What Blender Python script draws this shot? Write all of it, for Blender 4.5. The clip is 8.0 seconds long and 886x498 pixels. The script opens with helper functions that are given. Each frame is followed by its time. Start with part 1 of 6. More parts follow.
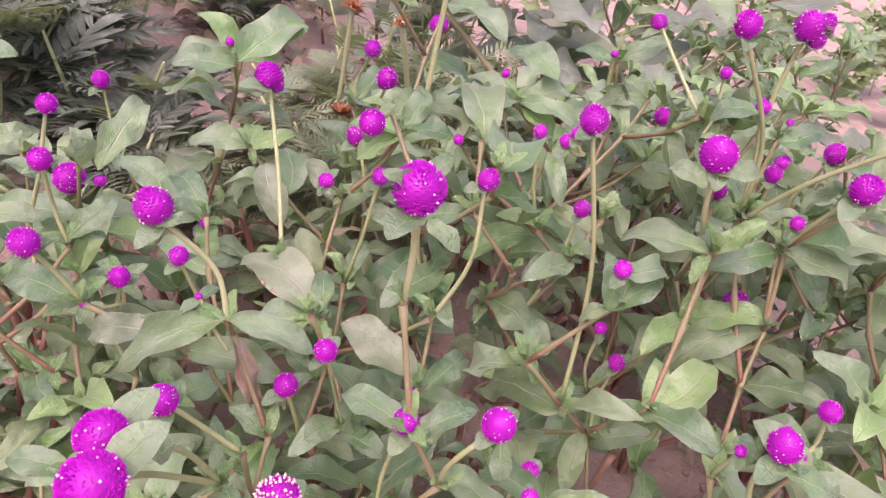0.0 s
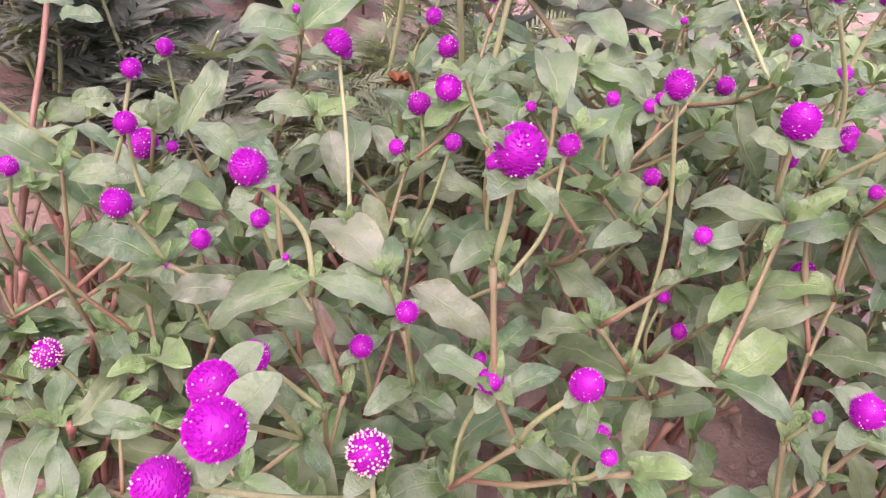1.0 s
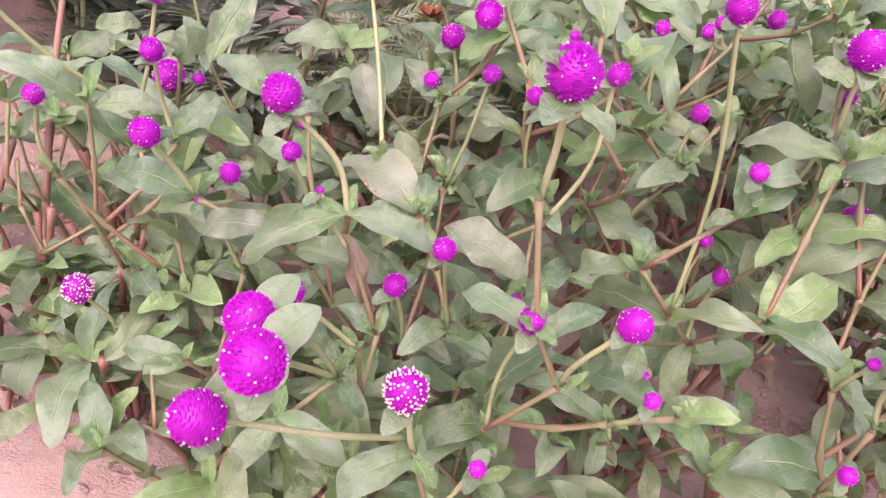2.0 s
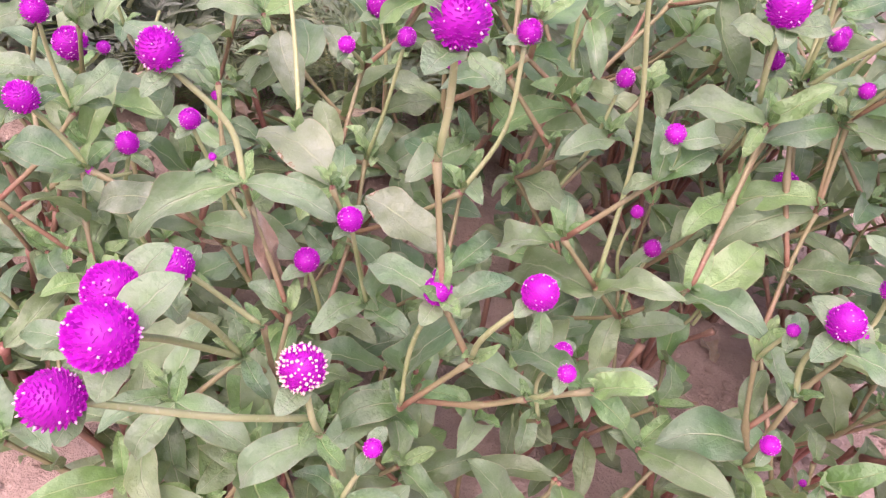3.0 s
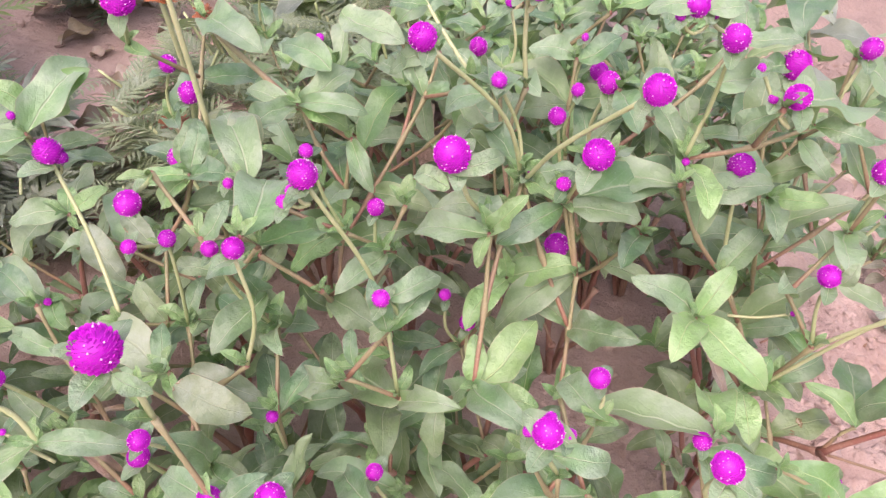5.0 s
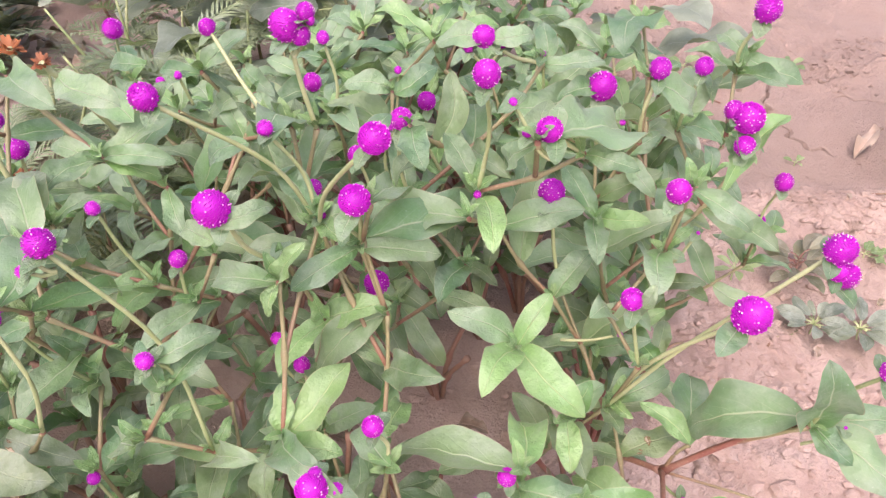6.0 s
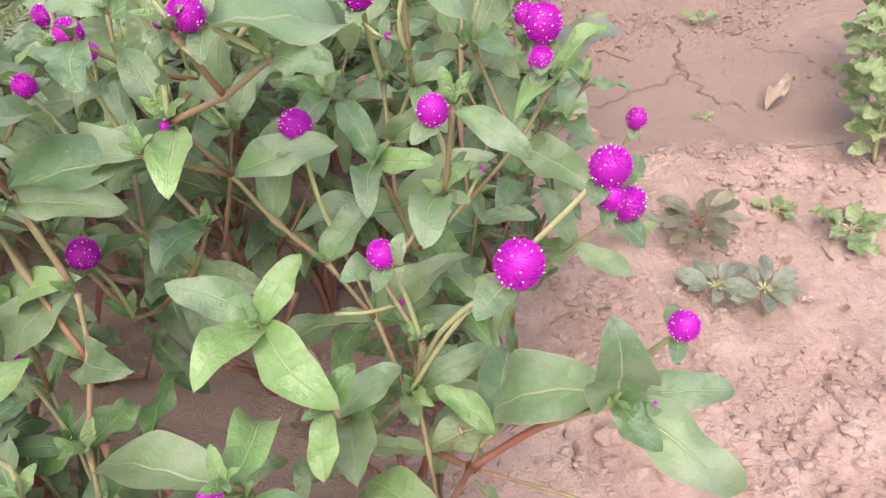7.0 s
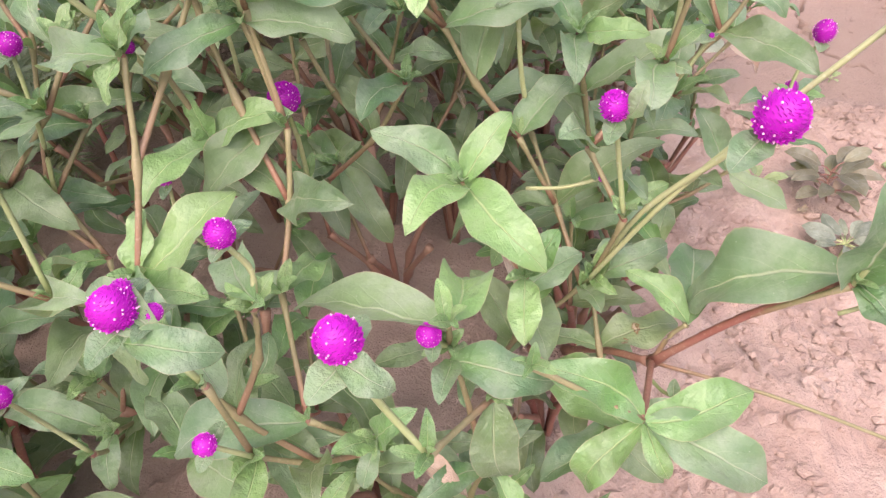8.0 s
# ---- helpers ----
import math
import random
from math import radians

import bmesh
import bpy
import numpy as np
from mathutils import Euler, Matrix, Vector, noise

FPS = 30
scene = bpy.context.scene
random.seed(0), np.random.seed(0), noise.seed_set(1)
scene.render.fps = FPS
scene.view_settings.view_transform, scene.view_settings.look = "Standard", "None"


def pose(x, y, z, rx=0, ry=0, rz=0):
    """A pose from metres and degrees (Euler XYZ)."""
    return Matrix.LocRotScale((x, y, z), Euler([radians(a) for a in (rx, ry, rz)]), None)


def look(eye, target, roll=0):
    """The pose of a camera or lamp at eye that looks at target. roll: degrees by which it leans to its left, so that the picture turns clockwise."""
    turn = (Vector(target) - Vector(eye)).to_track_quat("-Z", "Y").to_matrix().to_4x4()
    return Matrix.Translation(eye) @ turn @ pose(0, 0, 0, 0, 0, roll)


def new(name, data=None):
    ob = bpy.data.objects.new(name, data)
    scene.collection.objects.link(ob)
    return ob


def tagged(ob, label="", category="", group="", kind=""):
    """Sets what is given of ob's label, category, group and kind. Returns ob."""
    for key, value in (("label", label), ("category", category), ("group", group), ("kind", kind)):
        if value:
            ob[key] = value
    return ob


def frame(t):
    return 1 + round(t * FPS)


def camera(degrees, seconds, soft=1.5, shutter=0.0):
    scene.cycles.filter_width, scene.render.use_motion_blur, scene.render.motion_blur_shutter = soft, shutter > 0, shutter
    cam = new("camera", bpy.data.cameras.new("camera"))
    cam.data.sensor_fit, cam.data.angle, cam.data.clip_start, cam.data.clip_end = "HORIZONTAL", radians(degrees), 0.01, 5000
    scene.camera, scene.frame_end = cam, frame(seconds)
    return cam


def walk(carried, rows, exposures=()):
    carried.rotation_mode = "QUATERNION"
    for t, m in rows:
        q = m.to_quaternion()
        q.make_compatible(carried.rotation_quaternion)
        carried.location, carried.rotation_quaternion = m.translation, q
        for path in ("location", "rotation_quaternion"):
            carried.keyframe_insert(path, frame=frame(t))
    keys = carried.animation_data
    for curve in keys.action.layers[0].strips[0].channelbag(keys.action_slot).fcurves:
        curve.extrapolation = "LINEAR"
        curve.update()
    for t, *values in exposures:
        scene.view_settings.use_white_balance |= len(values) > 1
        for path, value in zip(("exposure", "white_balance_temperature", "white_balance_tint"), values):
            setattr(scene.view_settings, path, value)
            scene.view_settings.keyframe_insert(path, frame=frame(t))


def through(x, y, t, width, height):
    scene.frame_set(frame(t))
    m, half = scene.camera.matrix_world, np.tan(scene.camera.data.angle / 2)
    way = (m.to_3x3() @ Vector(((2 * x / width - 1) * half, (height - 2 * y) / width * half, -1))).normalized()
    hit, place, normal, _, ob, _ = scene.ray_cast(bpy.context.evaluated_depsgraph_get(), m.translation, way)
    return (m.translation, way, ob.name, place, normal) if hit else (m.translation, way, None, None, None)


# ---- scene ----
cam = camera(64.45, 8.0, soft=1.3)
PATH = [
    (0, (0.0000, -0.0000, 0.7342), (0.0000, 0.8545, 0.2147), 11.31),
    (0.5, (-0.0128, -0.0044, 0.7317), (-0.0289, 0.8399, 0.1960), 11.02),
    (1, (-0.0281, -0.0110, 0.7272), (-0.0558, 0.8205, 0.1723), 10.91),
    (1.5, (-0.0344, -0.0216, 0.7078), (-0.0782, 0.8049, 0.1465), 11.82),
    (1.7, (-0.0374, -0.0087, 0.7152), (-0.0872, 0.7960, 0.1236), 10.75),
    (2.8, (-0.0168, 0.0014, 0.6922), (-0.0260, 0.7784, 0.0627), 13.01),
    (3, (-0.0050, 0.0102, 0.6968), (0.0020, 0.7926, 0.0741), 12.25),
    (3.5, (0.0409, 0.0320, 0.7321), (0.0560, 0.8203, 0.1169), 6.98),
    (4, (0.0838, 0.0521, 0.7628), (0.1009, 0.8468, 0.1560), 2.03),
    (4.2, (0.0978, 0.0597, 0.7776), (0.0917, 0.8367, 0.1481), -0.80),
    (5.3, (0.1690, 0.0527, 0.8412), (0.1612, 0.7852, 0.1605), -5.72),
    (5.5, (0.1971, 0.0484, 0.8450), (0.2052, 0.7871, 0.1710), -5.34),
    (6, (0.2643, 0.0676, 0.8302), (0.2705, 0.8088, 0.1590), -7.86),
    (6.5, (0.3370, 0.0887, 0.7878), (0.3237, 0.8333, 0.1204), -9.70),
    (7, (0.3999, 0.1124, 0.7259), (0.4451, 0.8404, 0.0418), -8.80),
    (7.5, (0.3652, 0.1103, 0.6901), (0.3876, 0.8361, 0.0025), -8.44),
    (7.8, (0.3262, 0.1003, 0.6847), (0.3200, 0.8200, -0.0096), -7.68),
    (8, (0.3038, 0.0937, 0.6789), (0.2808, 0.8062, -0.0223), -7.71),
]
EXPOSURES = [(0, 0.74, 6560, 41), (1.5, 0.85, 6540, 44), (3.5, 1.01, 6490, 35), (5.5, 0.98, 6430, 25), (6.5, 0.98, 6500, 18), (7.5, 0.70, 6700, 14), (8, 0.97, 6600, 20)]
walk(cam, [(t, look(eye, target, roll)) for t, eye, target, roll in PATH], exposures=EXPOSURES)


# ---------------------------------------------------------------- light
world = bpy.data.worlds.new("sky")
scene.world = world
world.use_nodes = True
wn, wl = world.node_tree.nodes, world.node_tree.links
sky = wn.new("ShaderNodeTexSky")
sky.sky_type = 'NISHITA'
sky.sun_disc = False
sky.sun_elevation, sky.sun_rotation = radians(58), radians(205)
sky.air_density, sky.dust_density, sky.ozone_density = 1.0, 6.0, 0.6
wl.new(sky.outputs[0], wn["Background"].inputs[0])
wn["Background"].inputs[1].default_value = 0.15
sun = new("sun", bpy.data.lights.new("sun", "SUN"))
sun.data.energy, sun.data.angle, sun.data.color = 1.4, radians(60), (1.0, 0.95, 0.88)
sun.matrix_world = look((0.9, -2.0, 4.2), (0, 0, 0))


# ---------------------------------------------------------------- materials
class Nodes:
    """A short way to write node materials."""

    def __init__(self, name, roughness=0.6, **sockets):
        self.mat = bpy.data.materials.new(name)
        self.mat.use_nodes = True
        self.tree = self.mat.node_tree
        self.bsdf = self.tree.nodes["Principled BSDF"]
        self.bsdf.inputs["Roughness"].default_value = roughness
        for key, value in sockets.items():
            self.bsdf.inputs[key.replace("_", " ")].default_value = value
        self.coord = self.tree.nodes.new("ShaderNodeTexCoord")
        self.info = self.tree.nodes.new("ShaderNodeObjectInfo")

    def put(self, value, socket):
        if isinstance(value, (int, float)):
            socket.default_value = value
        elif isinstance(value, tuple):
            socket.default_value = (*value, 1.0) if len(value) == 3 and len(socket.default_value) == 4 else value
        else:
            self.tree.links.new(value, socket)

    def noise(self, vector, scale, detail=4.0, rough=0.55):
        n = self.tree.nodes.new("ShaderNodeTexNoise")
        self.put(vector, n.inputs["Vector"])
        n.inputs["Scale"].default_value, n.inputs["Detail"].default_value, n.inputs["Roughness"].default_value = scale, detail, rough
        return n.outputs["Fac"]

    def voronoi(self, vector, scale, feature="F1"):
        n = self.tree.nodes.new("ShaderNodeTexVoronoi")
        n.feature = feature
        self.put(vector, n.inputs["Vector"])
        n.inputs["Scale"].default_value = scale
        return n.outputs["Distance"]

    def math(self, op, a, b=0.0, c=0.0):
        n = self.tree.nodes.new("ShaderNodeMath")
        n.operation = op
        for v, s in zip((a, b, c), n.inputs):
            self.put(v, s)
        return n.outputs[0]

    def ramp(self, fac, low, high, a=0.0, b=1.0):
        n = self.tree.nodes.new("ShaderNodeMapRange")
        n.interpolation_type = 'SMOOTHSTEP'
        for v, s in zip((fac, low, high, a, b), n.inputs):
            self.put(v, s)
        return n.outputs[0]

    def mix(self, fac, a, b, blend='MIX'):
        n = self.tree.nodes.new("ShaderNodeMix")
        n.data_type, n.blend_type = 'RGBA', blend
        self.put(fac, n.inputs["Factor"])
        self.put(a, n.inputs["A"] if n.inputs["A"].type == 'RGBA' else n.inputs[6])
        self.put(b, n.inputs["B"] if n.inputs["B"].type == 'RGBA' else n.inputs[7])
        return n.outputs[2]

    def split(self, vector):
        n = self.tree.nodes.new("ShaderNodeSeparateXYZ")
        self.put(vector, n.inputs[0])
        return n.outputs

    def shifted(self, vector, amount=7.0):
        """The vector moved by each object's own random number, so that no two look alike."""
        n = self.tree.nodes.new("ShaderNodeVectorMath")
        n.operation = 'ADD'
        self.put(vector, n.inputs[0])
        self.put(self.math('MULTIPLY', self.info.outputs["Random"], amount), n.inputs[1])
        return n.outputs[0]

    def bump(self, height, strength, distance):
        n = self.tree.nodes.new("ShaderNodeBump")
        self.put(height, n.inputs["Height"])
        n.inputs["Strength"].default_value, n.inputs["Distance"].default_value = strength, distance
        self.tree.links.new(n.outputs[0], self.bsdf.inputs["Normal"])

    def colour(self, value):
        self.put(value, self.bsdf.inputs["Base Color"])
        return self

    def see_through(self, colour, amount):
        """Thin tissue that lets part of the light through."""
        t = self.tree.nodes.new("ShaderNodeBsdfTranslucent")
        self.put(colour, t.inputs["Color"])
        m = self.tree.nodes.new("ShaderNodeMixShader")
        m.inputs[0].default_value = amount
        out = self.tree.nodes["Material Output"]
        self.tree.links.new(self.bsdf.outputs[0], m.inputs[1])
        self.tree.links.new(t.outputs[0], m.inputs[2])
        self.tree.links.new(m.outputs[0], out.inputs["Surface"])


def leaf_material(name, dark, light, vein, dust, spots=0.0, through=0.33, heart=0.0):
    m = Nodes(name, 0.5, Sheen_Weight=0.12, Sheen_Roughness=0.5, Specular_IOR_Level=0.85)
    u, v, _ = m.split(m.coord.outputs["UV"])
    uvp = m.shifted(m.coord.outputs["Object"], 9.0)
    side = m.math('ABSOLUTE', m.math('SUBTRACT', u, 0.5))
    rnd = m.info.outputs["Random"]
    mottled = m.noise(uvp, 5.0, 5.0, 0.55)
    base = m.mix(m.ramp(m.math('ADD', m.math('MULTIPLY', mottled, 0.55), m.math('MULTIPLY', rnd, 0.85)), 0.25, 1.15), dark, light)
    fresh = m.math('MULTIPLY', m.ramp(m.math('ADD', m.math('MULTIPLY', v, 0.9), m.math('ADD', side, m.math('MULTIPLY', mottled, 0.5))), 1.15, 0.35), heart)
    base = m.mix(fresh, base, (0.140, 0.325, 0.075))
    hue = m.math('FRACT', m.math('MULTIPLY', rnd, 17.3))
    base = m.mix(m.ramp(hue, 0.55, 1.0, 0.0, 0.20), base, (0.270, 0.315, 0.130))
    # side veins run forward from the midrib in shallow arcs
    wobble = m.math('MULTIPLY', m.noise(uvp, 3.0, 2.0), 0.5)
    arc = m.math('MULTIPLY', m.math('MULTIPLY', side, side), 7.0)
    run = m.math('ADD', m.math('SUBTRACT', m.math('MULTIPLY', v, 6.5), m.math('ADD', m.math('MULTIPLY', side, 3.0), arc)), wobble)
    wave = m.math('ABSOLUTE', m.math('SUBTRACT', m.math('FRACT', run), 0.5))
    side_vein = m.math('MULTIPLY', m.ramp(wave, 0.09, 0.0), m.ramp(side, 0.46, 0.1))
    mid = m.ramp(side, m.ramp(v, 0.0, 1.0, 0.045, 0.016), 0.006)
    base = m.mix(m.math('MULTIPLY', side_vein, 0.13), base, vein)
    base = m.mix(m.math('MULTIPLY', mid, 0.68), base, vein)
    # dust lies in soft patches
    grain = m.noise(uvp, 60.0, 3.0)
    soft = m.noise(uvp, 3.2, 4.0, 0.6)
    base = m.mix(m.math('MULTIPLY', m.ramp(m.math('ADD', soft, m.math('MULTIPLY', grain, 0.18)), 0.45, 0.9), dust), base, (0.46, 0.50, 0.44))
    base = m.mix(m.ramp(m.noise(uvp, 34.0, 2.0), 0.70, 0.76, 0.0, 0.35), base, (0.58, 0.60, 0.52))
    rim = m.ramp(side, 0.475, 0.5)
    base = m.mix(m.math('MULTIPLY', rim, 0.45), base, (0.48, 0.36, 0.27))
    if spots:
        sp = m.voronoi(uvp, 2.2)
        wob = m.math('ADD', sp, m.math('SUBTRACT', m.math('MULTIPLY', m.noise(uvp, 7.0, 5.0, 0.65), 0.62), m.math('MULTIPLY', side, 0.30)))
        on = m.ramp(rnd, 1.0 - spots, 1.0 - spots + 0.01)
        base = m.mix(m.math('MULTIPLY', m.ramp(wob, 0.40, 0.37), on), base, (0.22, 0.10, 0.05))
        base = m.mix(m.math('MULTIPLY', m.ramp(wob, 0.37, 0.33), on), base, (0.60, 0.47, 0.36))
    m.colour(base)
    m.put(m.ramp(soft, 0.3, 0.7, 0.36, 0.56), m.bsdf.inputs["Roughness"])
    relief = m.math('SUBTRACT', m.math('MULTIPLY', m.noise(uvp, 12.0, 3.0), 0.7), m.math('ADD', m.math('MULTIPLY', side_vein, 0.05), m.math('MULTIPLY', mid, 0.35)))
    m.bump(relief, 0.8, 0.0026)
    m.see_through(m.mix(0.5, base, (0.30, 0.42, 0.05)), through)
    return m.mat


LEAF = leaf_material("amaranth leaf", (0.080, 0.186, 0.086), (0.225, 0.348, 0.196), (0.50, 0.57, 0.38), 0.40, spots=0.015, heart=0.55)
LEAF_SPOT = leaf_material("blotched amaranth leaf", (0.13, 0.19, 0.11), (0.26, 0.33, 0.20), (0.44, 0.50, 0.30), 0.55, spots=1.0)
# darker copy of LEAF; part of the understory's shade is in this colour
LEAF_LOW = leaf_material("lower amaranth leaf", (0.080, 0.155, 0.062), (0.215, 0.310, 0.155), (0.40, 0.46, 0.28), 0.34, spots=0.05, heart=0.3)
LEAF_YOUNG = leaf_material("young amaranth leaf", (0.095, 0.225, 0.058), (0.200, 0.350, 0.118), (0.44, 0.54, 0.25), 0.25, through=0.18, heart=0.45)
LEAF_GREY = leaf_material("dusty dark leaf", (0.12, 0.155, 0.12), (0.24, 0.28, 0.22), (0.30, 0.34, 0.28), 0.55)
LEAF_LOBED = leaf_material("lobed green leaf", (0.130, 0.225, 0.070), (0.285, 0.385, 0.165), (0.42, 0.52, 0.28), 0.3)
LEAF_DARK = leaf_material("dark marigold leaf", (0.052, 0.075, 0.062), (0.150, 0.185, 0.150), (0.20, 0.22, 0.18), 0.4)
LEAF_TUFT = leaf_material("fresh feathery leaf", (0.12, 0.20, 0.055), (0.30, 0.40, 0.15), (0.36, 0.44, 0.22), 0.3)
LEAF_PALE = leaf_material("pale dusty leaf", (0.34, 0.37, 0.33), (0.52, 0.54, 0.50), (0.56, 0.58, 0.52), 0.6)
LEAF_PURPLE = leaf_material("brown purple leaf", (0.13, 0.065, 0.055), (0.24, 0.15, 0.12), (0.30, 0.20, 0.16), 0.3)
LEAF_FERN = leaf_material("feathery leaf", (0.10, 0.15, 0.07), (0.26, 0.32, 0.17), (0.34, 0.38, 0.26), 0.5)
LEAF_WEED = leaf_material("weed leaf", (0.12, 0.105, 0.065), (0.24, 0.20, 0.145), (0.30, 0.28, 0.22), 0.4)
LEAF_DRY = leaf_material("dry leaf", (0.20, 0.115, 0.080), (0.42, 0.30, 0.235), (0.47, 0.36, 0.29), 0.3, through=0.08)


def head_material():
    m = Nodes("purple bract", 0.5)
    rand = m.tree.nodes.new("ShaderNodeNewGeometry").outputs["Random Per Island"]
    base = m.mix(rand, (0.36, 0.003, 0.37), (0.68, 0.020, 0.64))
    u, v, _ = m.split(m.coord.outputs["UV"])
    base = m.mix(m.ramp(v, 0.6, 1.0, 0.0, 0.5), base, (0.76, 0.08, 0.70))
    base = m.mix(m.math('MULTIPLY', m.info.outputs["Random"], 0.25), base, (0.50, 0.003, 0.56))
    m.colour(base)
    m.put(0.06, m.bsdf.inputs["Sheen Weight"])
    m.see_through(m.mix(0.5, base, (0.7, 0.02, 0.62)), 0.25)
    return m.mat


BRACT = head_material()
FLORET = Nodes("pale floret", 0.5).colour((0.86, 0.52, 0.74)).mat
FADED = Nodes("faded bract", 0.6).colour((0.84, 0.62, 0.56)).mat


def stem_material(name, low, high, fleck, top=None):
    m = Nodes(name, 0.5)
    place = m.shifted(m.coord.outputs["Object"], 3.0)
    long = m.noise(place, 30.0, 4.0)
    base = m.mix(m.ramp(m.math('ADD', long, m.math('MULTIPLY', m.info.outputs["Random"], 0.4)), 0.35, 0.95), low, high)
    if top:
        base = m.mix(m.ramp(m.split(m.coord.outputs["UV"])[1], 0.0, 0.6, 0.1, 0.9), base, top)
    base = m.mix(m.ramp(m.noise(place, 400.0, 2.0), 0.55, 0.75, 0.0, 0.35), base, fleck)
    m.colour(base)
    m.bump(m.noise(place, 300.0, 3.0), 0.4, 0.0008)
    return m.mat


STALK = stem_material("green flower stalk", (0.25, 0.31, 0.13), (0.40, 0.42, 0.225), (0.58, 0.58, 0.43))
STEM = stem_material("brown stem", (0.25, 0.095, 0.072), (0.29, 0.165, 0.110), (0.46, 0.34, 0.26), (0.24, 0.225, 0.115))
STEM_RED = stem_material("red stem node", (0.24, 0.082, 0.066), (0.29, 0.165, 0.120), (0.42, 0.30, 0.22))
ORANGE = stem_material("withered orange petals", (0.17, 0.050, 0.018), (0.32, 0.105, 0.030), (0.16, 0.08, 0.04))


def soil_material():
    m = Nodes("dry pinkish soil", 0.92)
    p = m.coord.outputs["Object"]
    broad = m.noise(p, 2.2, 5.0)
    mid = m.noise(p, 14.0, 6.0, 0.62)
    fine = m.noise(p, 130.0, 5.0, 0.7)
    base = m.mix(m.ramp(mid, 0.3, 0.7), (0.40, 0.275, 0.235), (0.54, 0.400, 0.350))
    base = m.mix(m.ramp(broad, 0.42, 0.62, 0.0, 0.45), base, (0.47, 0.35, 0.305))
    base = m.mix(m.ramp(fine, 0.56, 0.75, 0.0, 0.4), base, (0.58, 0.46, 0.41))
    base = m.mix(m.ramp(fine, 0.40, 0.26, 0.0, 0.3), base, (0.24, 0.155, 0.13))
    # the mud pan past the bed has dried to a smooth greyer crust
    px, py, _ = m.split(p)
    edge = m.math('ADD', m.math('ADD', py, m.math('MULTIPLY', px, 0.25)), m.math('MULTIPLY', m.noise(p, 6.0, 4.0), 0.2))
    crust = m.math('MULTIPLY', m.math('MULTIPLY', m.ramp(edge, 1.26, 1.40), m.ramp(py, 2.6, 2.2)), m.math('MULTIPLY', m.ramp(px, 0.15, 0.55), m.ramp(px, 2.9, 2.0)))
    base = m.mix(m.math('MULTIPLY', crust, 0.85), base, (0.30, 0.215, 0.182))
    grit = m.noise(p, 420.0, 3.0, 0.7)
    base = m.mix(m.ramp(grit, 0.60, 0.72, 0.0, 0.35), base, (0.62, 0.50, 0.45))
    m.colour(base)
    m.bump(m.math('ADD', m.math('ADD', m.math('MULTIPLY', mid, 0.6), fine), m.math('MULTIPLY', grit, 0.4)), 1.0, 0.006)
    return m.mat


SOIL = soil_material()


# ---------------------------------------------------------------- helpers for meshes
def mesh_of(name, verts, faces, uvs=None, smooth=True):
    me = bpy.data.meshes.new(name)
    me.from_pydata([tuple(v) for v in verts], [], faces)
    if uvs is not None:
        layer = me.uv_layers.new(name="UVMap")
        loop = np.empty(len(me.loops), dtype=np.int32)
        me.loops.foreach_get("vertex_index", loop)
        layer.data.foreach_set("uv", np.asarray(uvs, dtype=np.float32)[loop].ravel())
    me.polygons.foreach_set("use_smooth", [smooth] * len(me.polygons))
    me.update()
    return me


def part(name, me, material, parent, label="", m=None):
    """One mesh object under a thing or under a part."""
    ob = new(name, me)
    if not me.materials:
        me.materials.append(material)
    elif me.materials[0] != material:
        ob.material_slots[0].link = 'OBJECT'
        ob.material_slots[0].material = material
    ob.parent = parent
    if m is not None:
        ob.matrix_basis = m
    if label:
        ob["label"] = label
    return ob


def smooth_line(points, steps=5):
    """A Catmull-Rom line through the points."""
    pts = [Vector(p) for p in points]
    pts = [pts[0] * 2 - pts[1]] + pts + [pts[-1] * 2 - pts[-2]]
    out = []
    for a, b, c, d in zip(pts, pts[1:], pts[2:], pts[3:]):
        for k in range(steps):
            t = k / steps
            out.append(0.5 * (2 * b + (c - a) * t + (2 * a - 5 * b + 4 * c - d) * t * t + (3 * b - a - 3 * c + d) * t ** 3))
    return out + [pts[-2]]


def tube_mesh(name, line, r0, r1, sides=7, knots=()):
    """A round stem along a line, tapering from r0 to r1, swollen at the knots (shares of its length)."""
    verts, faces, uvs = [], [], []
    n = len(line)
    ref = Vector((0.3, 0.2, 1)).normalized()
    for i, p in enumerate(line):
        way = (line[min(i + 1, n - 1)] - line[max(i - 1, 0)]).normalized()
        a = way.orthogonal().normalized() if abs(way.dot(ref)) > 0.97 else way.cross(ref).normalized()
        b = way.cross(a)
        s = i / (n - 1)
        r = r0 + (r1 - r0) * s
        for k in knots:
            r *= 1 + 0.7 * math.exp(-((s - k) * 22) ** 2)
        for j in range(sides):
            w = math.tau * j / sides
            verts.append(p + (a * math.cos(w) + b * math.sin(w)) * r)
            uvs.append((j / sides, s))
    for i in range(n - 1):
        for j in range(sides):
            k = (j + 1) % sides
            faces.append((i * sides + j, i * sides + k, (i + 1) * sides + k, (i + 1) * sides + j))
    faces.append(tuple(range(sides))[::-1])
    faces.append(tuple((n - 1) * sides + j for j in range(sides)))
    return mesh_of(name, verts, faces, uvs)


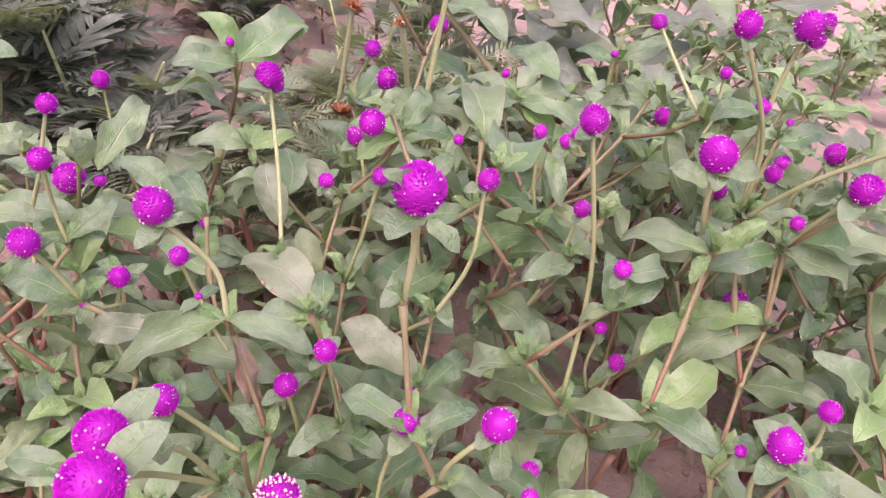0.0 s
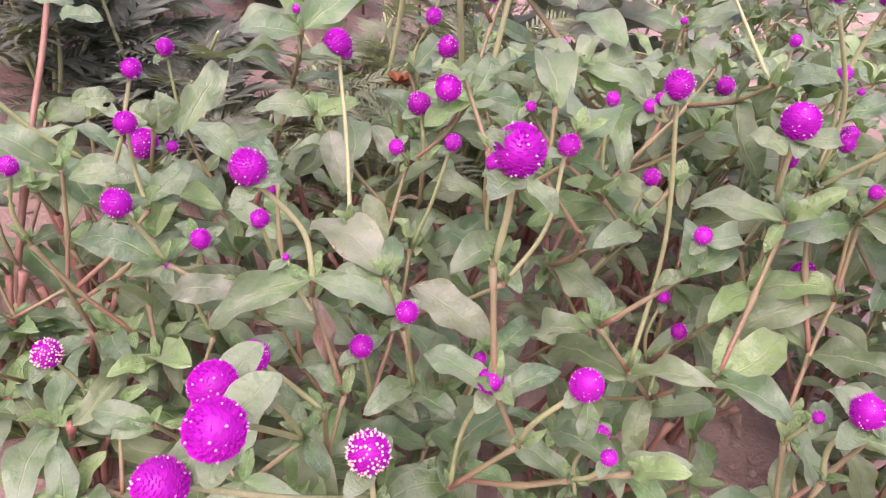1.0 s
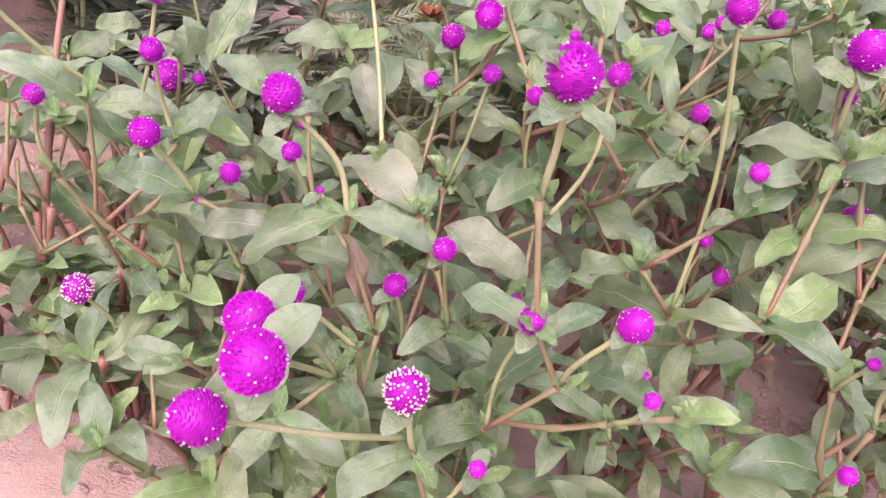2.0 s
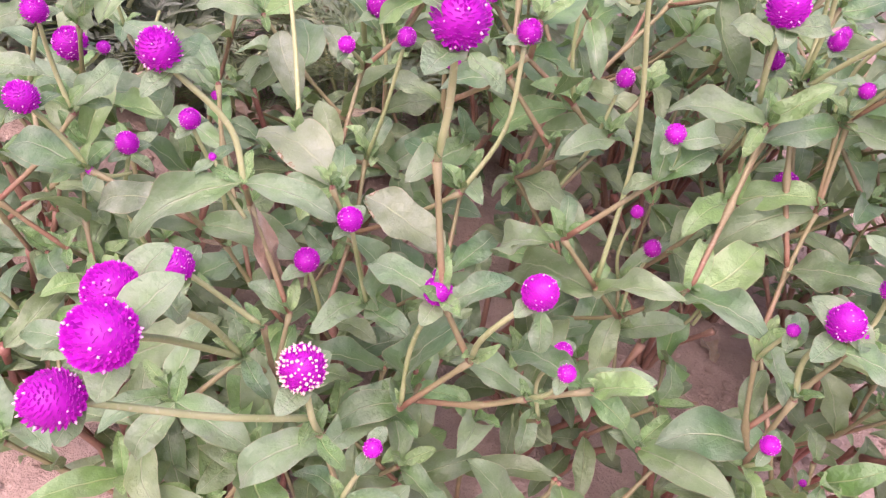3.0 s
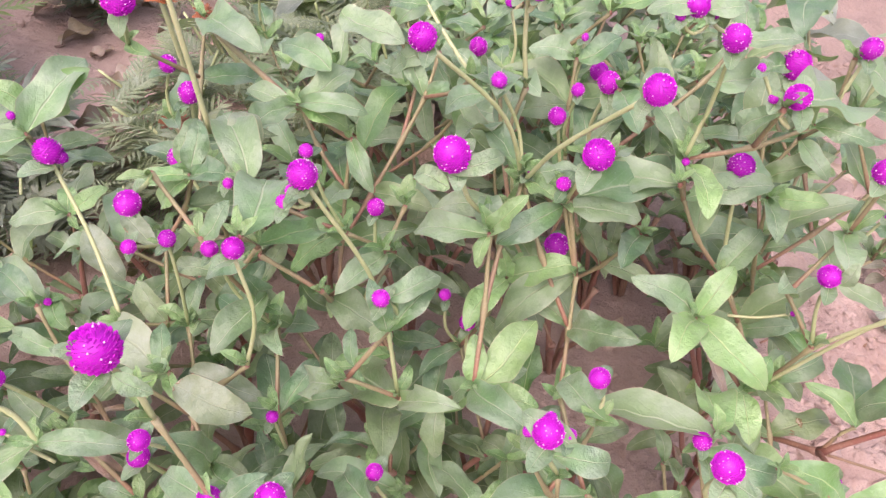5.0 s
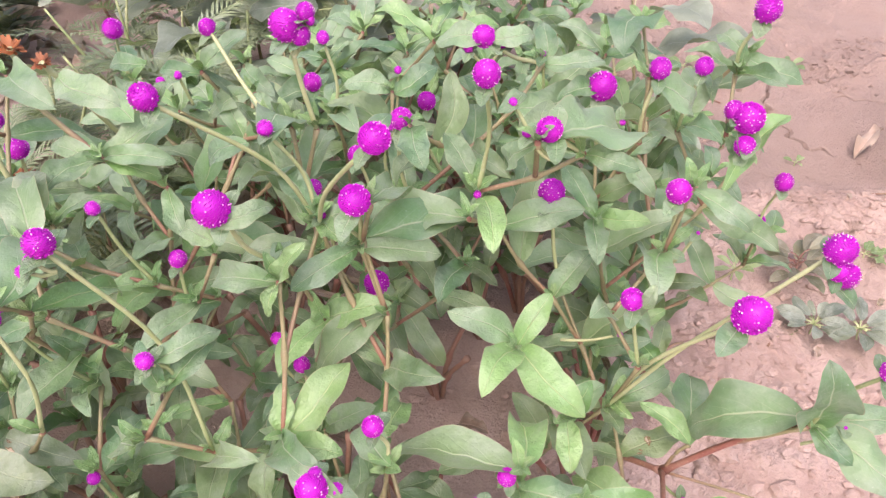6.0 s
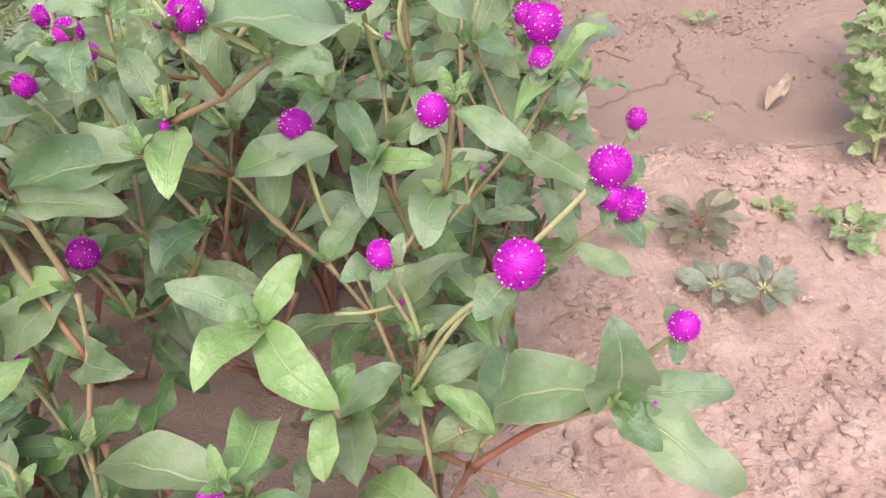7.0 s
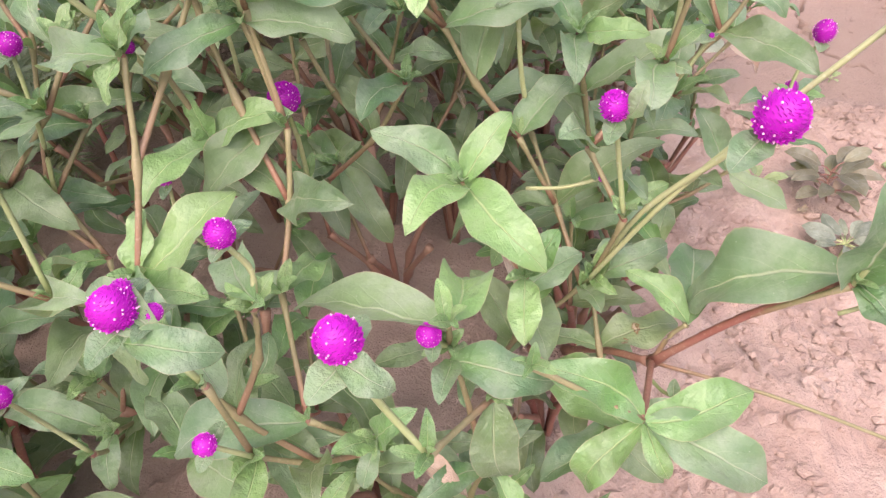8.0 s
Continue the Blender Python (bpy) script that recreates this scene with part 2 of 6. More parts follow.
def blade_mesh(name, rng, outline, curl=0.35, fold=0.16, wave=0.05, ny=16, nx=8, lobes=0.0, quilt=0.016):
    """A leaf one unit long from its stalk along +y, face up, its tissue puffed up between the side veins. outline(v) gives the half width."""
    verts, faces, uvs = [], [], []
    ph = [rng.uniform(0, 6.28) for _ in range(6)]
    sway = rng.uniform(-0.09, 0.09)
    twist = rng.uniform(-0.2, 0.2)
    uneven = [rng.uniform(0.90, 1.08) for _ in range(2)]
    nod = rng.uniform(0.0, 0.16)
    for i in range(ny + 1):
        v = i / ny
        w = outline(v) * (1 + lobes * math.sin(v * 21 + ph[3]))
        cx = sway * math.sin(v * math.pi) + 0.4 * sway * math.sin(v * 5.2 + ph[1])
        y0, z0 = v, 0.55 * curl * (v - v ** 3) + 0.03 * math.sin(v * math.pi) - nod * max(0.0, v - 0.7) ** 2 * 4
        for j in range(nx + 1):
            u = j / nx
            s = (u - 0.5) * 2
            half = w * uneven[s > 0] * (1 + 0.035 * math.sin(v * 17 + ph[4 + (s > 0)]))
            z = z0 + fold * w * abs(s) ** 1.3 * 2.0 * (1 - 0.5 * v)
            z += wave * abs(s) ** 2 * math.sin(v * 10 + ph[0] + (1.4 if s > 0 else 0)) * (0.2 + w * 2.2)
            z += twist * s * w * v + 0.012 * math.sin(v * 24 + s * 3 + ph[2]) * (1 - abs(s))
            z += quilt * math.cos(math.tau * (6.5 * v - 3.25 * abs(s))) * abs(s) * (1 - abs(s)) * 3.0
            verts.append((cx + s * half * (1 - 0.12 * fold), y0, z))
            uvs.append((u, v))
    for i in range(ny):
        for j in range(nx):
            k = i * (nx + 1) + j
            faces.append((k, k + 1, k + nx + 2, k + nx + 1))
    return mesh_of(name, verts, faces, uvs)


def elliptic(v):
    return 0.212 * max(0.0, math.sin(math.pi * min(1.0, v ** 0.92))) ** 0.62 + 0.016 * (1 - v)


def obovate(v):
    return 0.208 * max(0.0, math.sin(math.pi * min(1.0, v ** 1.10))) ** 0.60 + 0.018 * (1 - v)


def lance(v):
    return 0.165 * max(0.0, math.sin(math.pi * v ** 0.80)) ** 0.78 + 0.015 * (1 - v)


rng = random.Random(4)
BLADES = [blade_mesh("leaf", rng, f, c, fo, wv) for f, c, fo, wv in (
    (elliptic, 0.30, 0.18, 0.10), (elliptic, 0.50, 0.26, 0.12), (obovate, 0.25, 0.16, 0.09), (obovate, 0.62, 0.20, 0.12),
    (elliptic, 0.12, 0.26, 0.03), (lance, 0.40, 0.20, 0.05), (obovate, 0.42, 0.24, 0.08), (elliptic, 0.75, 0.10, 0.07), (elliptic, 0.20, 0.34, 0.09), (lance, 0.60, 0.10, 0.08),
    (elliptic, 0.45, 0.30, 0.12), (obovate, 0.85, 0.16, 0.10), (elliptic, 0.05, 0.40, 0.06), (lance, 0.80, 0.26, 0.10), (elliptic, 0.60, 0.06, 0.14), (obovate, 0.15, 0.30, 0.12))]


OPEN_BLADES = (0, 1, 2, 3, 6, 7, 10, 14)  # the flatter ones, for placed leaves turned partly towards the camera


def head_mesh(name, rng, rows, squash, share=0.19, big=1.0):
    """A globe of papery bracts set in a spiral, radius one, its stalk towards -z."""
    verts, faces, uvs = [], [], []
    fl_v, fl_f = [], []
    n = rows
    for i in range(9):
        th = math.pi * i / 8
        for j in range(14):
            ph = math.tau * j / 14
            verts.append((0.84 * math.sin(th) * math.cos(ph), 0.84 * math.sin(th) * math.sin(ph), 0.84 * squash * math.cos(th)))
            uvs.append((0.5, 0.1))
    for i in range(8):
        for j in range(14):
            k = (j + 1) % 14
            faces.append((i * 14 + j, (i + 1) * 14 + j, (i + 1) * 14 + k, i * 14 + k))
    for i in range(n):
        z = 1 - 2 * (i + 0.5) / n * 0.955
        ph = i * 2.39996 + rng.uniform(-0.08, 0.08)
        r = math.sqrt(max(0, 1 - z * z))
        out = Vector((r * math.cos(ph), r * math.sin(ph), z * squash)).normalized()
        side = Vector((-math.sin(ph), math.cos(ph), 0))
        tip_dir = (out * 0.82 + Vector((0, 0, 1)) * 0.42).normalized()
        size = rng.uniform(0.9, 1.12)
        w, ln = 0.125 * size, 0.29 * size
        o = Vector((out.x * 0.72, out.y * 0.72, out.z * 0.72))
        for flip in (1, -1):
            k = len(verts)
            lean = side * (0.045 * flip)
            base = o + lean
            tip = o + tip_dir * ln + lean * 0.6
            mid = o + tip_dir * ln * 0.55
            verts += [base, mid + side * (w * flip) + out * 0.02, tip, mid + out * 0.075]
            uvs += [(0.5, 0.0), (0.5 + 0.5 * flip, 0.55), (0.5, 1.0), (0.5, 0.6)]
            faces.append((k, k + 1, k + 2, k + 3) if flip > 0 else (k, k + 3, k + 2, k + 1))
        if rng.random() < share:
            c = o + tip_dir * ln * rng.uniform(0.72, 0.90)
            q = len(fl_v)
            s = rng.uniform(0.032, 0.070) * big
            a, b = side * s, tip_dir.cross(side) * s
            fl_v += [c + a, c + b, c - a, c - b, c + tip_dir * s * 1.5, c - tip_dir * s]
            fl_f += [(q, q + 1, q + 4), (q + 1, q + 2, q + 4), (q + 2, q + 3, q + 4), (q + 3, q, q + 4),
                     (q + 1, q, q + 5), (q + 2, q + 1, q + 5), (q + 3, q + 2, q + 5), (q, q + 3, q + 5)]
    return mesh_of(name, verts, faces, uvs), mesh_of("floret_tips", fl_v, fl_f)


HEADS = [head_mesh("flower_head", random.Random(k), n, s) for k, (n, s) in enumerate(((190, 0.94), (230, 1.06), (210, 0.98), (240, 1.15)))]
BUDS = [head_mesh("flower_bud", random.Random(20 + k), n, s) for k, (n, s) in enumerate(((90, 0.9), (110, 1.05)))]

PALE_HEAD = head_mesh("flower_head", random.Random(31), 210, 1.0, 0.7, 1.5)


# ---------------------------------------------------------------- ground
def ease(a, b, x):
    t = min(1.0, max(0.0, (x - a) / (b - a)))
    return t * t * (3 - 2 * t)


def bank(x, y):
    """The bed rises from the flat mud pan towards the flowers and the plants behind them."""
    rise = 0.20 * ease(0.85, 0.0, x) + 0.12 * ease(-0.1, -0.7, x) * ease(0.3, 1.0, y)
    far = ease(3.5, 1.6, math.hypot(x, y - 0.6))
    return rise * far * (0.55 + 0.45 * ease(0.1, 0.6, y))


PAN_CRACKS = [
    (0.009, (0.693, 1.070), (0.714, 1.098), (0.752, 1.098), (0.785, 1.090)),
    (0.007, (0.710, 1.099), (0.763, 1.195), (0.796, 1.198), (0.869, 1.219), (0.919, 1.233), (0.981, 1.254)),
    (0.008, (0.980, 1.250), (1.022, 1.385), (1.031, 1.422)),
    (0.006, (0.980, 1.250), (0.987, 1.175), (1.031, 1.099)),
    (0.005, (1.120, 1.290), (1.172, 1.279), (1.227, 1.242), (1.219, 1.152)),
    (0.005, (0.673, 1.143), (0.716, 1.121)),
    (0.005, (0.850, 1.012), (0.880, 0.980), (0.916, 0.955)),
]
BED_CRACKS = [
    (0.006, (0.715, 0.538), (0.708, 0.514), (0.714, 0.501)),
    (0.006, (0.722, 0.492), (0.735, 0.467), (0.745, 0.438)),
    (0.005, (0.846, 0.548), (0.848, 0.515), (0.838, 0.464)),
    (0.007, (0.588, 0.552), (0.591, 0.532), (0.592, 0.506)),
    (0.006, (0.522, 0.496), (0.518, 0.470)),
    (0.005, (0.928, 0.876), (0.950, 0.898), (1.009, 0.924)),
]


def crack_depth(x, y):
    """Depth share of the mud cracks at arrays of places."""
    x, y = np.asarray(x), np.asarray(y)
    out = np.zeros_like(x)
    wob = 0.007 * np.sin(x * 61 + 2.0 * np.sin(y * 37)) + 0.004 * np.sin(y * 143 + x * 91)
    wob2 = 0.007 * np.sin(y * 57 + 2.0 * np.sin(x * 41)) + 0.004 * np.sin(x * 151 - y * 83)
    for width, *line in PAN_CRACKS + BED_CRACKS:
        for (ax, ay), (bx, by) in zip(line, line[1:]):
            dx, dy = bx - ax, by - ay
            s = np.clip(((x + wob - ax) * dx + (y + wob2 - ay) * dy) / (dx * dx + dy * dy), 0, 1)
            d = np.hypot(x + wob - ax - s * dx, y + wob2 - ay - s * dy)
            out = np.maximum(out, np.clip(1.2 - d / (0.34 * width), 0, 1))
    return out


def soil_height(x, y):
    h = bank(x, y)
    flat = ease(0.95, 1.08, y + 0.25 * (x - 0.9)) * ease(0.55, 0.7, x) * ease(1.38, 1.28, y)
    rough = 1 - 0.9 * flat
    v = Vector((x, y, 0))
    close = ease(1.6, 1.35, x) * ease(-1.15, -0.9, x) * ease(2.1, 1.85, y) * ease(-0.25, 0.0, y)
    rough *= 0.25 + 0.75 * close
    h += 0.020 * noise.noise(v * 5) * rough + 0.012 * noise.noise(v * 14 + Vector((3, 1, 0))) * rough
    lump = noise.noise(v * 45 + Vector((0, 0, 5)))
    h += (0.0065 * max(0.0, lump) + 0.007 * abs(noise.noise(v * 95))) * rough * close - 0.012 * flat + 0.0006 * noise.noise(v * 260) * close
    return h


def ground_sheet():
    """One sheet: a fine middle that carries clods and cracks, and rings that reach the horizon."""
    xs = list(np.arange(-0.9, 0.42, 0.009)) + list(np.arange(0.42, 0.66, 0.0035)) + list(np.arange(0.66, 1.22, 0.0023)) + list(np.arange(1.22, 1.30, 0.005)) + list(np.arange(1.30, 2.4, 0.02))
    ys = list(np.arange(-0.5, 0.0, 0.03)) + list(np.arange(0.0, 0.3, 0.008)) + list(np.arange(0.3, 0.95, 0.006)) + list(np.arange(0.95, 1.42, 0.0023)) + list(np.arange(1.42, 1.9, 0.008)) + list(np.arange(1.9, 2.9, 0.02))
    for far in (3.5, 5, 8, 14, 30, 80, 250, 800):
        xs = [-far] + xs + [far]
        ys = [-far] + ys + [far + 1]
    gx, gy = np.meshgrid(xs, ys)
    cut = crack_depth(gx, gy) * (np.abs(gx) < 1.6) * (gy < 1.9)
    verts, faces = [], []
    for j, y in enumerate(ys):
        for i, x in enumerate(xs):
            near = abs(x - 0.6) < 2.2 and -1.2 < y < 3.2
            h = soil_height(x, y) if near else 0.03 * noise.noise(Vector((x * 0.3, y * 0.3, 0)))
            verts.append((x, y, h - 0.022 * cut[j, i]))
    w = len(xs)
    for j in range(len(ys) - 1):
        for i in range(w - 1):
            k = j * w + i
            faces.append((k, k + 1, k + w + 1, k + w))
    ob = new("ground", mesh_of("ground", verts, faces))
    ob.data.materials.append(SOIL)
    return tagged(ob, "dry cracked pinkish brown soil with clods", "ground", kind="structure")


ground_sheet()


# ---------------------------------------------------------------- globe amaranth plants
def leaf_pose(base, tip, up=(0, 0, 1), roll=0.0, width=1.0):
    """The pose of a blade from its base to its tip, face towards up."""
    base, tip = Vector(base), Vector(tip)
    y = tip - base
    ln = y.length
    y.normalize()
    x = y.cross(Vector(up))
    x = x.normalized() if x.length > 1e-3 else y.orthogonal().normalized()
    z = x.cross(y)
    turn = Matrix((x, y, z)).transposed().to_4x4()
    return Matrix.Translation(base) @ turn @ pose(0, 0, 0, 0, roll, 0) @ Matrix.Diagonal((ln * width, ln, ln, 1))


FREE = []  # heads and placed leaves kept clear in the camera's view: place and radius
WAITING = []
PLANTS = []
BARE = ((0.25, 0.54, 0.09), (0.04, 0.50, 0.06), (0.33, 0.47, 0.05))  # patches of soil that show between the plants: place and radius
VIEW_SIDES = (Vector((0.0, -0.80, 0.60)), Vector((0.05, -0.62, 0.78)), Vector((0.38, -0.68, 0.63)))  # directions from the bed towards the camera along its path


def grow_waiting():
    """Lets the waiting leaves grow where they hide no head or placed leaf from the camera."""
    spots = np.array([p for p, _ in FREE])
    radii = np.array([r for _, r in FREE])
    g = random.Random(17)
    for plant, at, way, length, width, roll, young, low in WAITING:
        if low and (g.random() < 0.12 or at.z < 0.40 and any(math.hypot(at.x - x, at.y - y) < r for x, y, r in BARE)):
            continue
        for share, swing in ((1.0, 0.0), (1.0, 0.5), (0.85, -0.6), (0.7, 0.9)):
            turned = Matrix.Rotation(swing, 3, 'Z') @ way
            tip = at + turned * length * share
            # keeps leaves out of the room close to the camera
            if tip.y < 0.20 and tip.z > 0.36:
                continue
            hiding = False
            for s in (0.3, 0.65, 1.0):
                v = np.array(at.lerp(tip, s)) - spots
                for side in VIEW_SIDES:
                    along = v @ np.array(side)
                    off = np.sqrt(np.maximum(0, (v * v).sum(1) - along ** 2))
                    hiding = hiding or ((along > 0.003) & (along < 0.30) & (off < radii + 0.04 * along + 0.12 * length * share)).any()
                if hiding:
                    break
            if not hiding:
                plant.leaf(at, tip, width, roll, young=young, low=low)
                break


class Plant:
    """One amaranth plant: a base, its stems, leaves and flower heads. Places are given in the world."""

    def __init__(self, x, y, seed, label):
        self.rng = random.Random(seed)
        self.base = Vector((x, y, soil_height(x, y) - 0.004))
        self.root = tagged(new("globe_amaranth"), label, "flower plant", "globe amaranth bed")
        self.root.location = self.base
        self.forks = []
        self.nodes = []
        self.taken = {}  # how many stems rise from each fork
        self.filler = False
        self.given = []  # forks that stand before the other stems grow
        PLANTS.append(self)

    def main_stems(self):
        """The few stout stems from the root, which all shoots branch from."""
        g = self.rng
        for k in range(5):
            a = math.tau * (k + g.uniform(0.2, 0.8)) / 5
            r = g.uniform(0.025, 0.06)
            top = self.base + Vector((r * math.cos(a), r * math.sin(a), g.uniform(0.09, 0.17)))
            mid = self.base + Vector((r * 0.35 * math.cos(a), r * 0.35 * math.sin(a), (top.z - self.base.z) * 0.5))
            self.stem([self.base + Vector((0.004 * math.cos(a), 0.004 * math.sin(a), 0)), mid, top], 0.0033, 0.0026, STEM_RED, "main_stem", knots=(0.5, 0.98))
            self.forks.append(top)
            self.pair(top, top - mid, g.uniform(0.045, 0.06), g.uniform(0, 3), 0.2, low=True)
            if g.random() < 0.6:
                self.pair(mid, top - mid, g.uniform(0.045, 0.06), g.uniform(0, 3), 0.1, low=True)

    def own(self, m):
        return Matrix.Translation(-self.base) @ m

    def leaf(self, base, tip, width=1.0, roll=0.0, kind=None, young=False, low=False, spot=False, up=None):
        if kind is None:
            kind = self.rng.choice(OPEN_BLADES) if up is not None else self.rng.randrange(len(BLADES))
        me = BLADES[kind]
        if up is not None and not low:
            a, c = Vector(base), Vector(tip)
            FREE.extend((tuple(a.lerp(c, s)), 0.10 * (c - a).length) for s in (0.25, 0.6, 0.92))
        up = up or (self.rng.uniform(-0.15, 0.15), -0.25, 1)
        withered = low and self.rng.random() < 0.05
        if withered:
            tip, width = Vector(base).lerp(Vector(tip), 0.75) + Vector((0, 0, -0.012)), width * 0.5
        mat = LEAF_DRY if withered else LEAF_SPOT if spot else LEAF_YOUNG if young else LEAF_LOW if low else LEAF
        return part("leaf", me, mat, self.root, "", self.own(leaf_pose(base, tip, up, roll, width)))

    def pair(self, at, way, length, turn, rise, young=False, low=False):
        """Two opposite leaves at a node of a stem that runs along way. They grow last, where they hide no head or
        placed leaf from the camera.
        """
        way = Vector(way).normalized()
        a = way.orthogonal().normalized()
        b = way.cross(a)
        g = self.rng
        for side in (0, math.pi):
            w = turn + side + g.uniform(-0.3, 0.3)
            d = (a * math.cos(w) + b * math.sin(w) + way * (rise + g.uniform(-0.2, 0.2))).normalized()
            WAITING.append((self, Vector(at), d, length * g.uniform(0.8, 1.15), g.uniform(0.74, 1.02), g.uniform(-22, 22), young, low))

    def stem(self, points, r0, r1, material=None, name="stem", knots=()):
        line = smooth_line([Vector(p) - self.base for p in points])
        return part(name, tube_mesh(name, line, r0, r1, knots=knots), material or STEM, self.root)

    def head(self, x, y, z, size, way=None, pale=False):
        """A flower head on the end of its stalk; small ones are buds."""
        r = size / 2
        small = size < 0.0125
        me, dots = PALE_HEAD if pale else self.rng.choice(BUDS if small else HEADS)
        way = Vector(way or (0, 0, 1)).normalized()
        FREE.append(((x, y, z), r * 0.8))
        turn = way.to_track_quat('Z', 'Y').to_matrix().to_4x4() @ pose(0, 0, 0, 0, 0, self.rng.uniform(0, 360))
        ob = part("flower_bud" if small else "flower_head", me, BRACT, self.root, "", self.own(Matrix.Translation((x, y, z)) @ turn @ Matrix.Diagonal((r * 0.93, r * 0.93, r * 0.93, 1))))
        part("floret", dots, FADED if pale else FLORET, ob)
        for k in range(2):
            w = self.rng.uniform(0, 0.6) + k * math.pi
            a = way.orthogonal().normalized()
            out = a * math.cos(w) + way.cross(a) * math.sin(w)
            at = Vector((x, y, z)) - way * r * 0.9
            ln = max(0.012, size * self.rng.uniform(0.75, 1.15))
            self.leaf(at, at + (out + way * self.rng.uniform(-0.15, 0.25)).normalized() * ln, 1.5, kind=4)

    def branch(self, node):
        """A leafy side stem from the base to a node."""
        node = Vector(node)
        self.leafy_stem(node, (node - self.base).normalized(), 0.02, False)

    def bush(self, count, spread, low, high):
        """Shoots without flowers that fill the plant."""
        g = self.rng
        self.filler = True
        for k in range(count):
            a = math.tau * (k + g.random()) / count
            r = spread * g.uniform(0.3, 1.0)
            node = self.base + Vector((r * math.cos(a), r * math.sin(a), g.uniform(low, high)))
            self.leafy_stem(node, Vector((math.cos(a) * 0.3, math.sin(a) * 0.3, 1)).normalized(), g.uniform(0.014, 0.024))

    def side_head(self, x, y, z, size, origin):
        """A smaller head or bud beside another, on its own short stalk."""
        top, root = Vector((x, y, z)), Vector(origin)
        root = root + Vector((0, 0, -0.02))
        if (top - root).length > 0.004:
            self.stem([root, (root + top) / 2 + Vector((0, 0, -0.003)), top], 0.0012, 0.0011, STALK, "flower_stalk")
        self.head(x, y, z, size, (top - root) + Vector((0, 0, 0.01)))

    def shoot(self, x, y, z, size, node=None, full=True, drop=None, pale=False, lean=None):
        """A flower head, its stalk down to a node with leaves, and the stem from there to the plant's base."""
        g = self.rng
        top = Vector((x, y, z))
        to = self.base - top
        flat = Vector((to.x, to.y, 0))
        if node is None:
            d = drop or g.uniform(0.05, 0.105) * (0.7 if size < 0.0125 else 1.0)
            aim = flat * min(1.0, 0.35 * d / max(0.05, -to.z)) + Vector((g.uniform(-0.25, 0.25), g.uniform(-0.1, 0.3), 0)) * d
            node = top + Vector((aim.x, aim.y, -d))
        node = Vector(node)
        way = (top - node).normalized()
        bend = Vector((g.uniform(-1, 1), g.uniform(-1, 1), 0)) * (top - node).length * 0.10
        start = top - way * size * 0.4
        self.stem([node, (node + start) / 2 + bend, start], 0.0012 + size * 0.024, 0.0009 + size * 0.024, STALK, "flower_stalk")
        self.head(x, y, z, size, lean or (way + bend * 3), pale)
        self.leafy_stem(node, way, size, full)

    def leafy_stem(self, node, way, size=0.018, full=True):
        """Notes a node that a stem will reach; the stems grow together, the lowest first."""
        self.nodes.append((Vector(node), way, size, full))

    def grow_stems(self):
        for node, way, size, full in sorted(self.nodes, key=lambda n: n[0].z):
            self.grow_stem(node, way, size, full)

    def sprig(self, node, way):
        """A few tiny fresh leaves in the axils of a node."""
        g = self.rng
        a = way.orthogonal().normalized()
        b = way.cross(a)
        turn = g.uniform(0, 3.14)
        for k in range(g.randint(2, 4)):
            w = turn + k * 1.57 + g.uniform(-0.3, 0.3)
            d = (a * math.cos(w) + b * math.sin(w) + way * g.uniform(0.5, 1.3) + Vector((0, -0.15, 0.3))).normalized()
            at = node + way * 0.002
            part("leaf", BLADES[g.choice((2, 4, 5, 6))], LEAF_YOUNG, self.root, "", self.own(leaf_pose(at, at + d * g.uniform(0.010, 0.021), (0, -0.4, 0.9), g.uniform(-20, 20), 0.95)))

    def grow_stem(self, node, way, size, full):
        """The stem from a node down to the nearest fork, with a pair of leaves at every joint."""
        g = self.rng
        if not self.forks:
            self.main_stems()
            self.forks += [Vector(p) for p in self.given]
        low = min(self.forks, key=lambda f: (f - node).length + 0.035 * self.taken.get(tuple(f), 0) + 6 * max(0.0, f.z - node.z + 0.03) + 2.0 * max(0.0, (f - node).xy.length - 1.3 * (node.z - f.z)))
        if (low - node).xy.length > 2.2 * max(0.0, node.z - low.z):
            # a shoot that creeps out over the soil before it rises
            foot = self.base.lerp(node, 0.6)
            foot.z = soil_height(foot.x, foot.y) + 0.012
            self.stem([self.base, self.base.lerp(foot, 0.5) + Vector((0, 0, 0.006)), foot], 0.0028, 0.0022, STEM_RED, "main_stem")
            low = foot
        self.taken[tuple(low)] = self.taken.get(tuple(low), 0) + 1
        gap = node - low
        joints = max(1, round(gap.length / 0.048) if gap.length > 0.06 else 1)
        bow = Vector((gap.x, gap.y, 0)) * 0.10
        way_up = [low + gap * (k / joints) + bow * math.sin(math.pi * k / joints) + Vector((g.uniform(-1, 1), g.uniform(-1, 1), 0)) * (0.0035 if 0 < k < joints else 0.0) for k in range(joints + 1)]
        if gap.length > 0.012:
            self.stem(way_up, 0.0018, 0.0014, STEM, "stem", knots=[k / joints for k in range(1, joints + 1)])
        self.forks += way_up[1:]
        if not self.filler:
            self.sprig(node, way)
        part("stem_node", KNOT, STEM_RED, self.root, "", self.own(Matrix.Translation(node) @ Matrix.Diagonal((0.0018, 0.0018, 0.0026, 1))))
        turn = g.uniform(0, 3.14)
        leaf = min(0.064, max(0.040, 0.031 + size * 1.3)) * g.uniform(0.8, 1.2)
        if full:
            self.pair(node, way, leaf, turn, 0.35, young=g.random() < 0.2)
            if g.random() < 0.85:
                self.pair(node + way * 0.004, way, leaf * 0.5, turn + 1.57, 0.9, young=True)
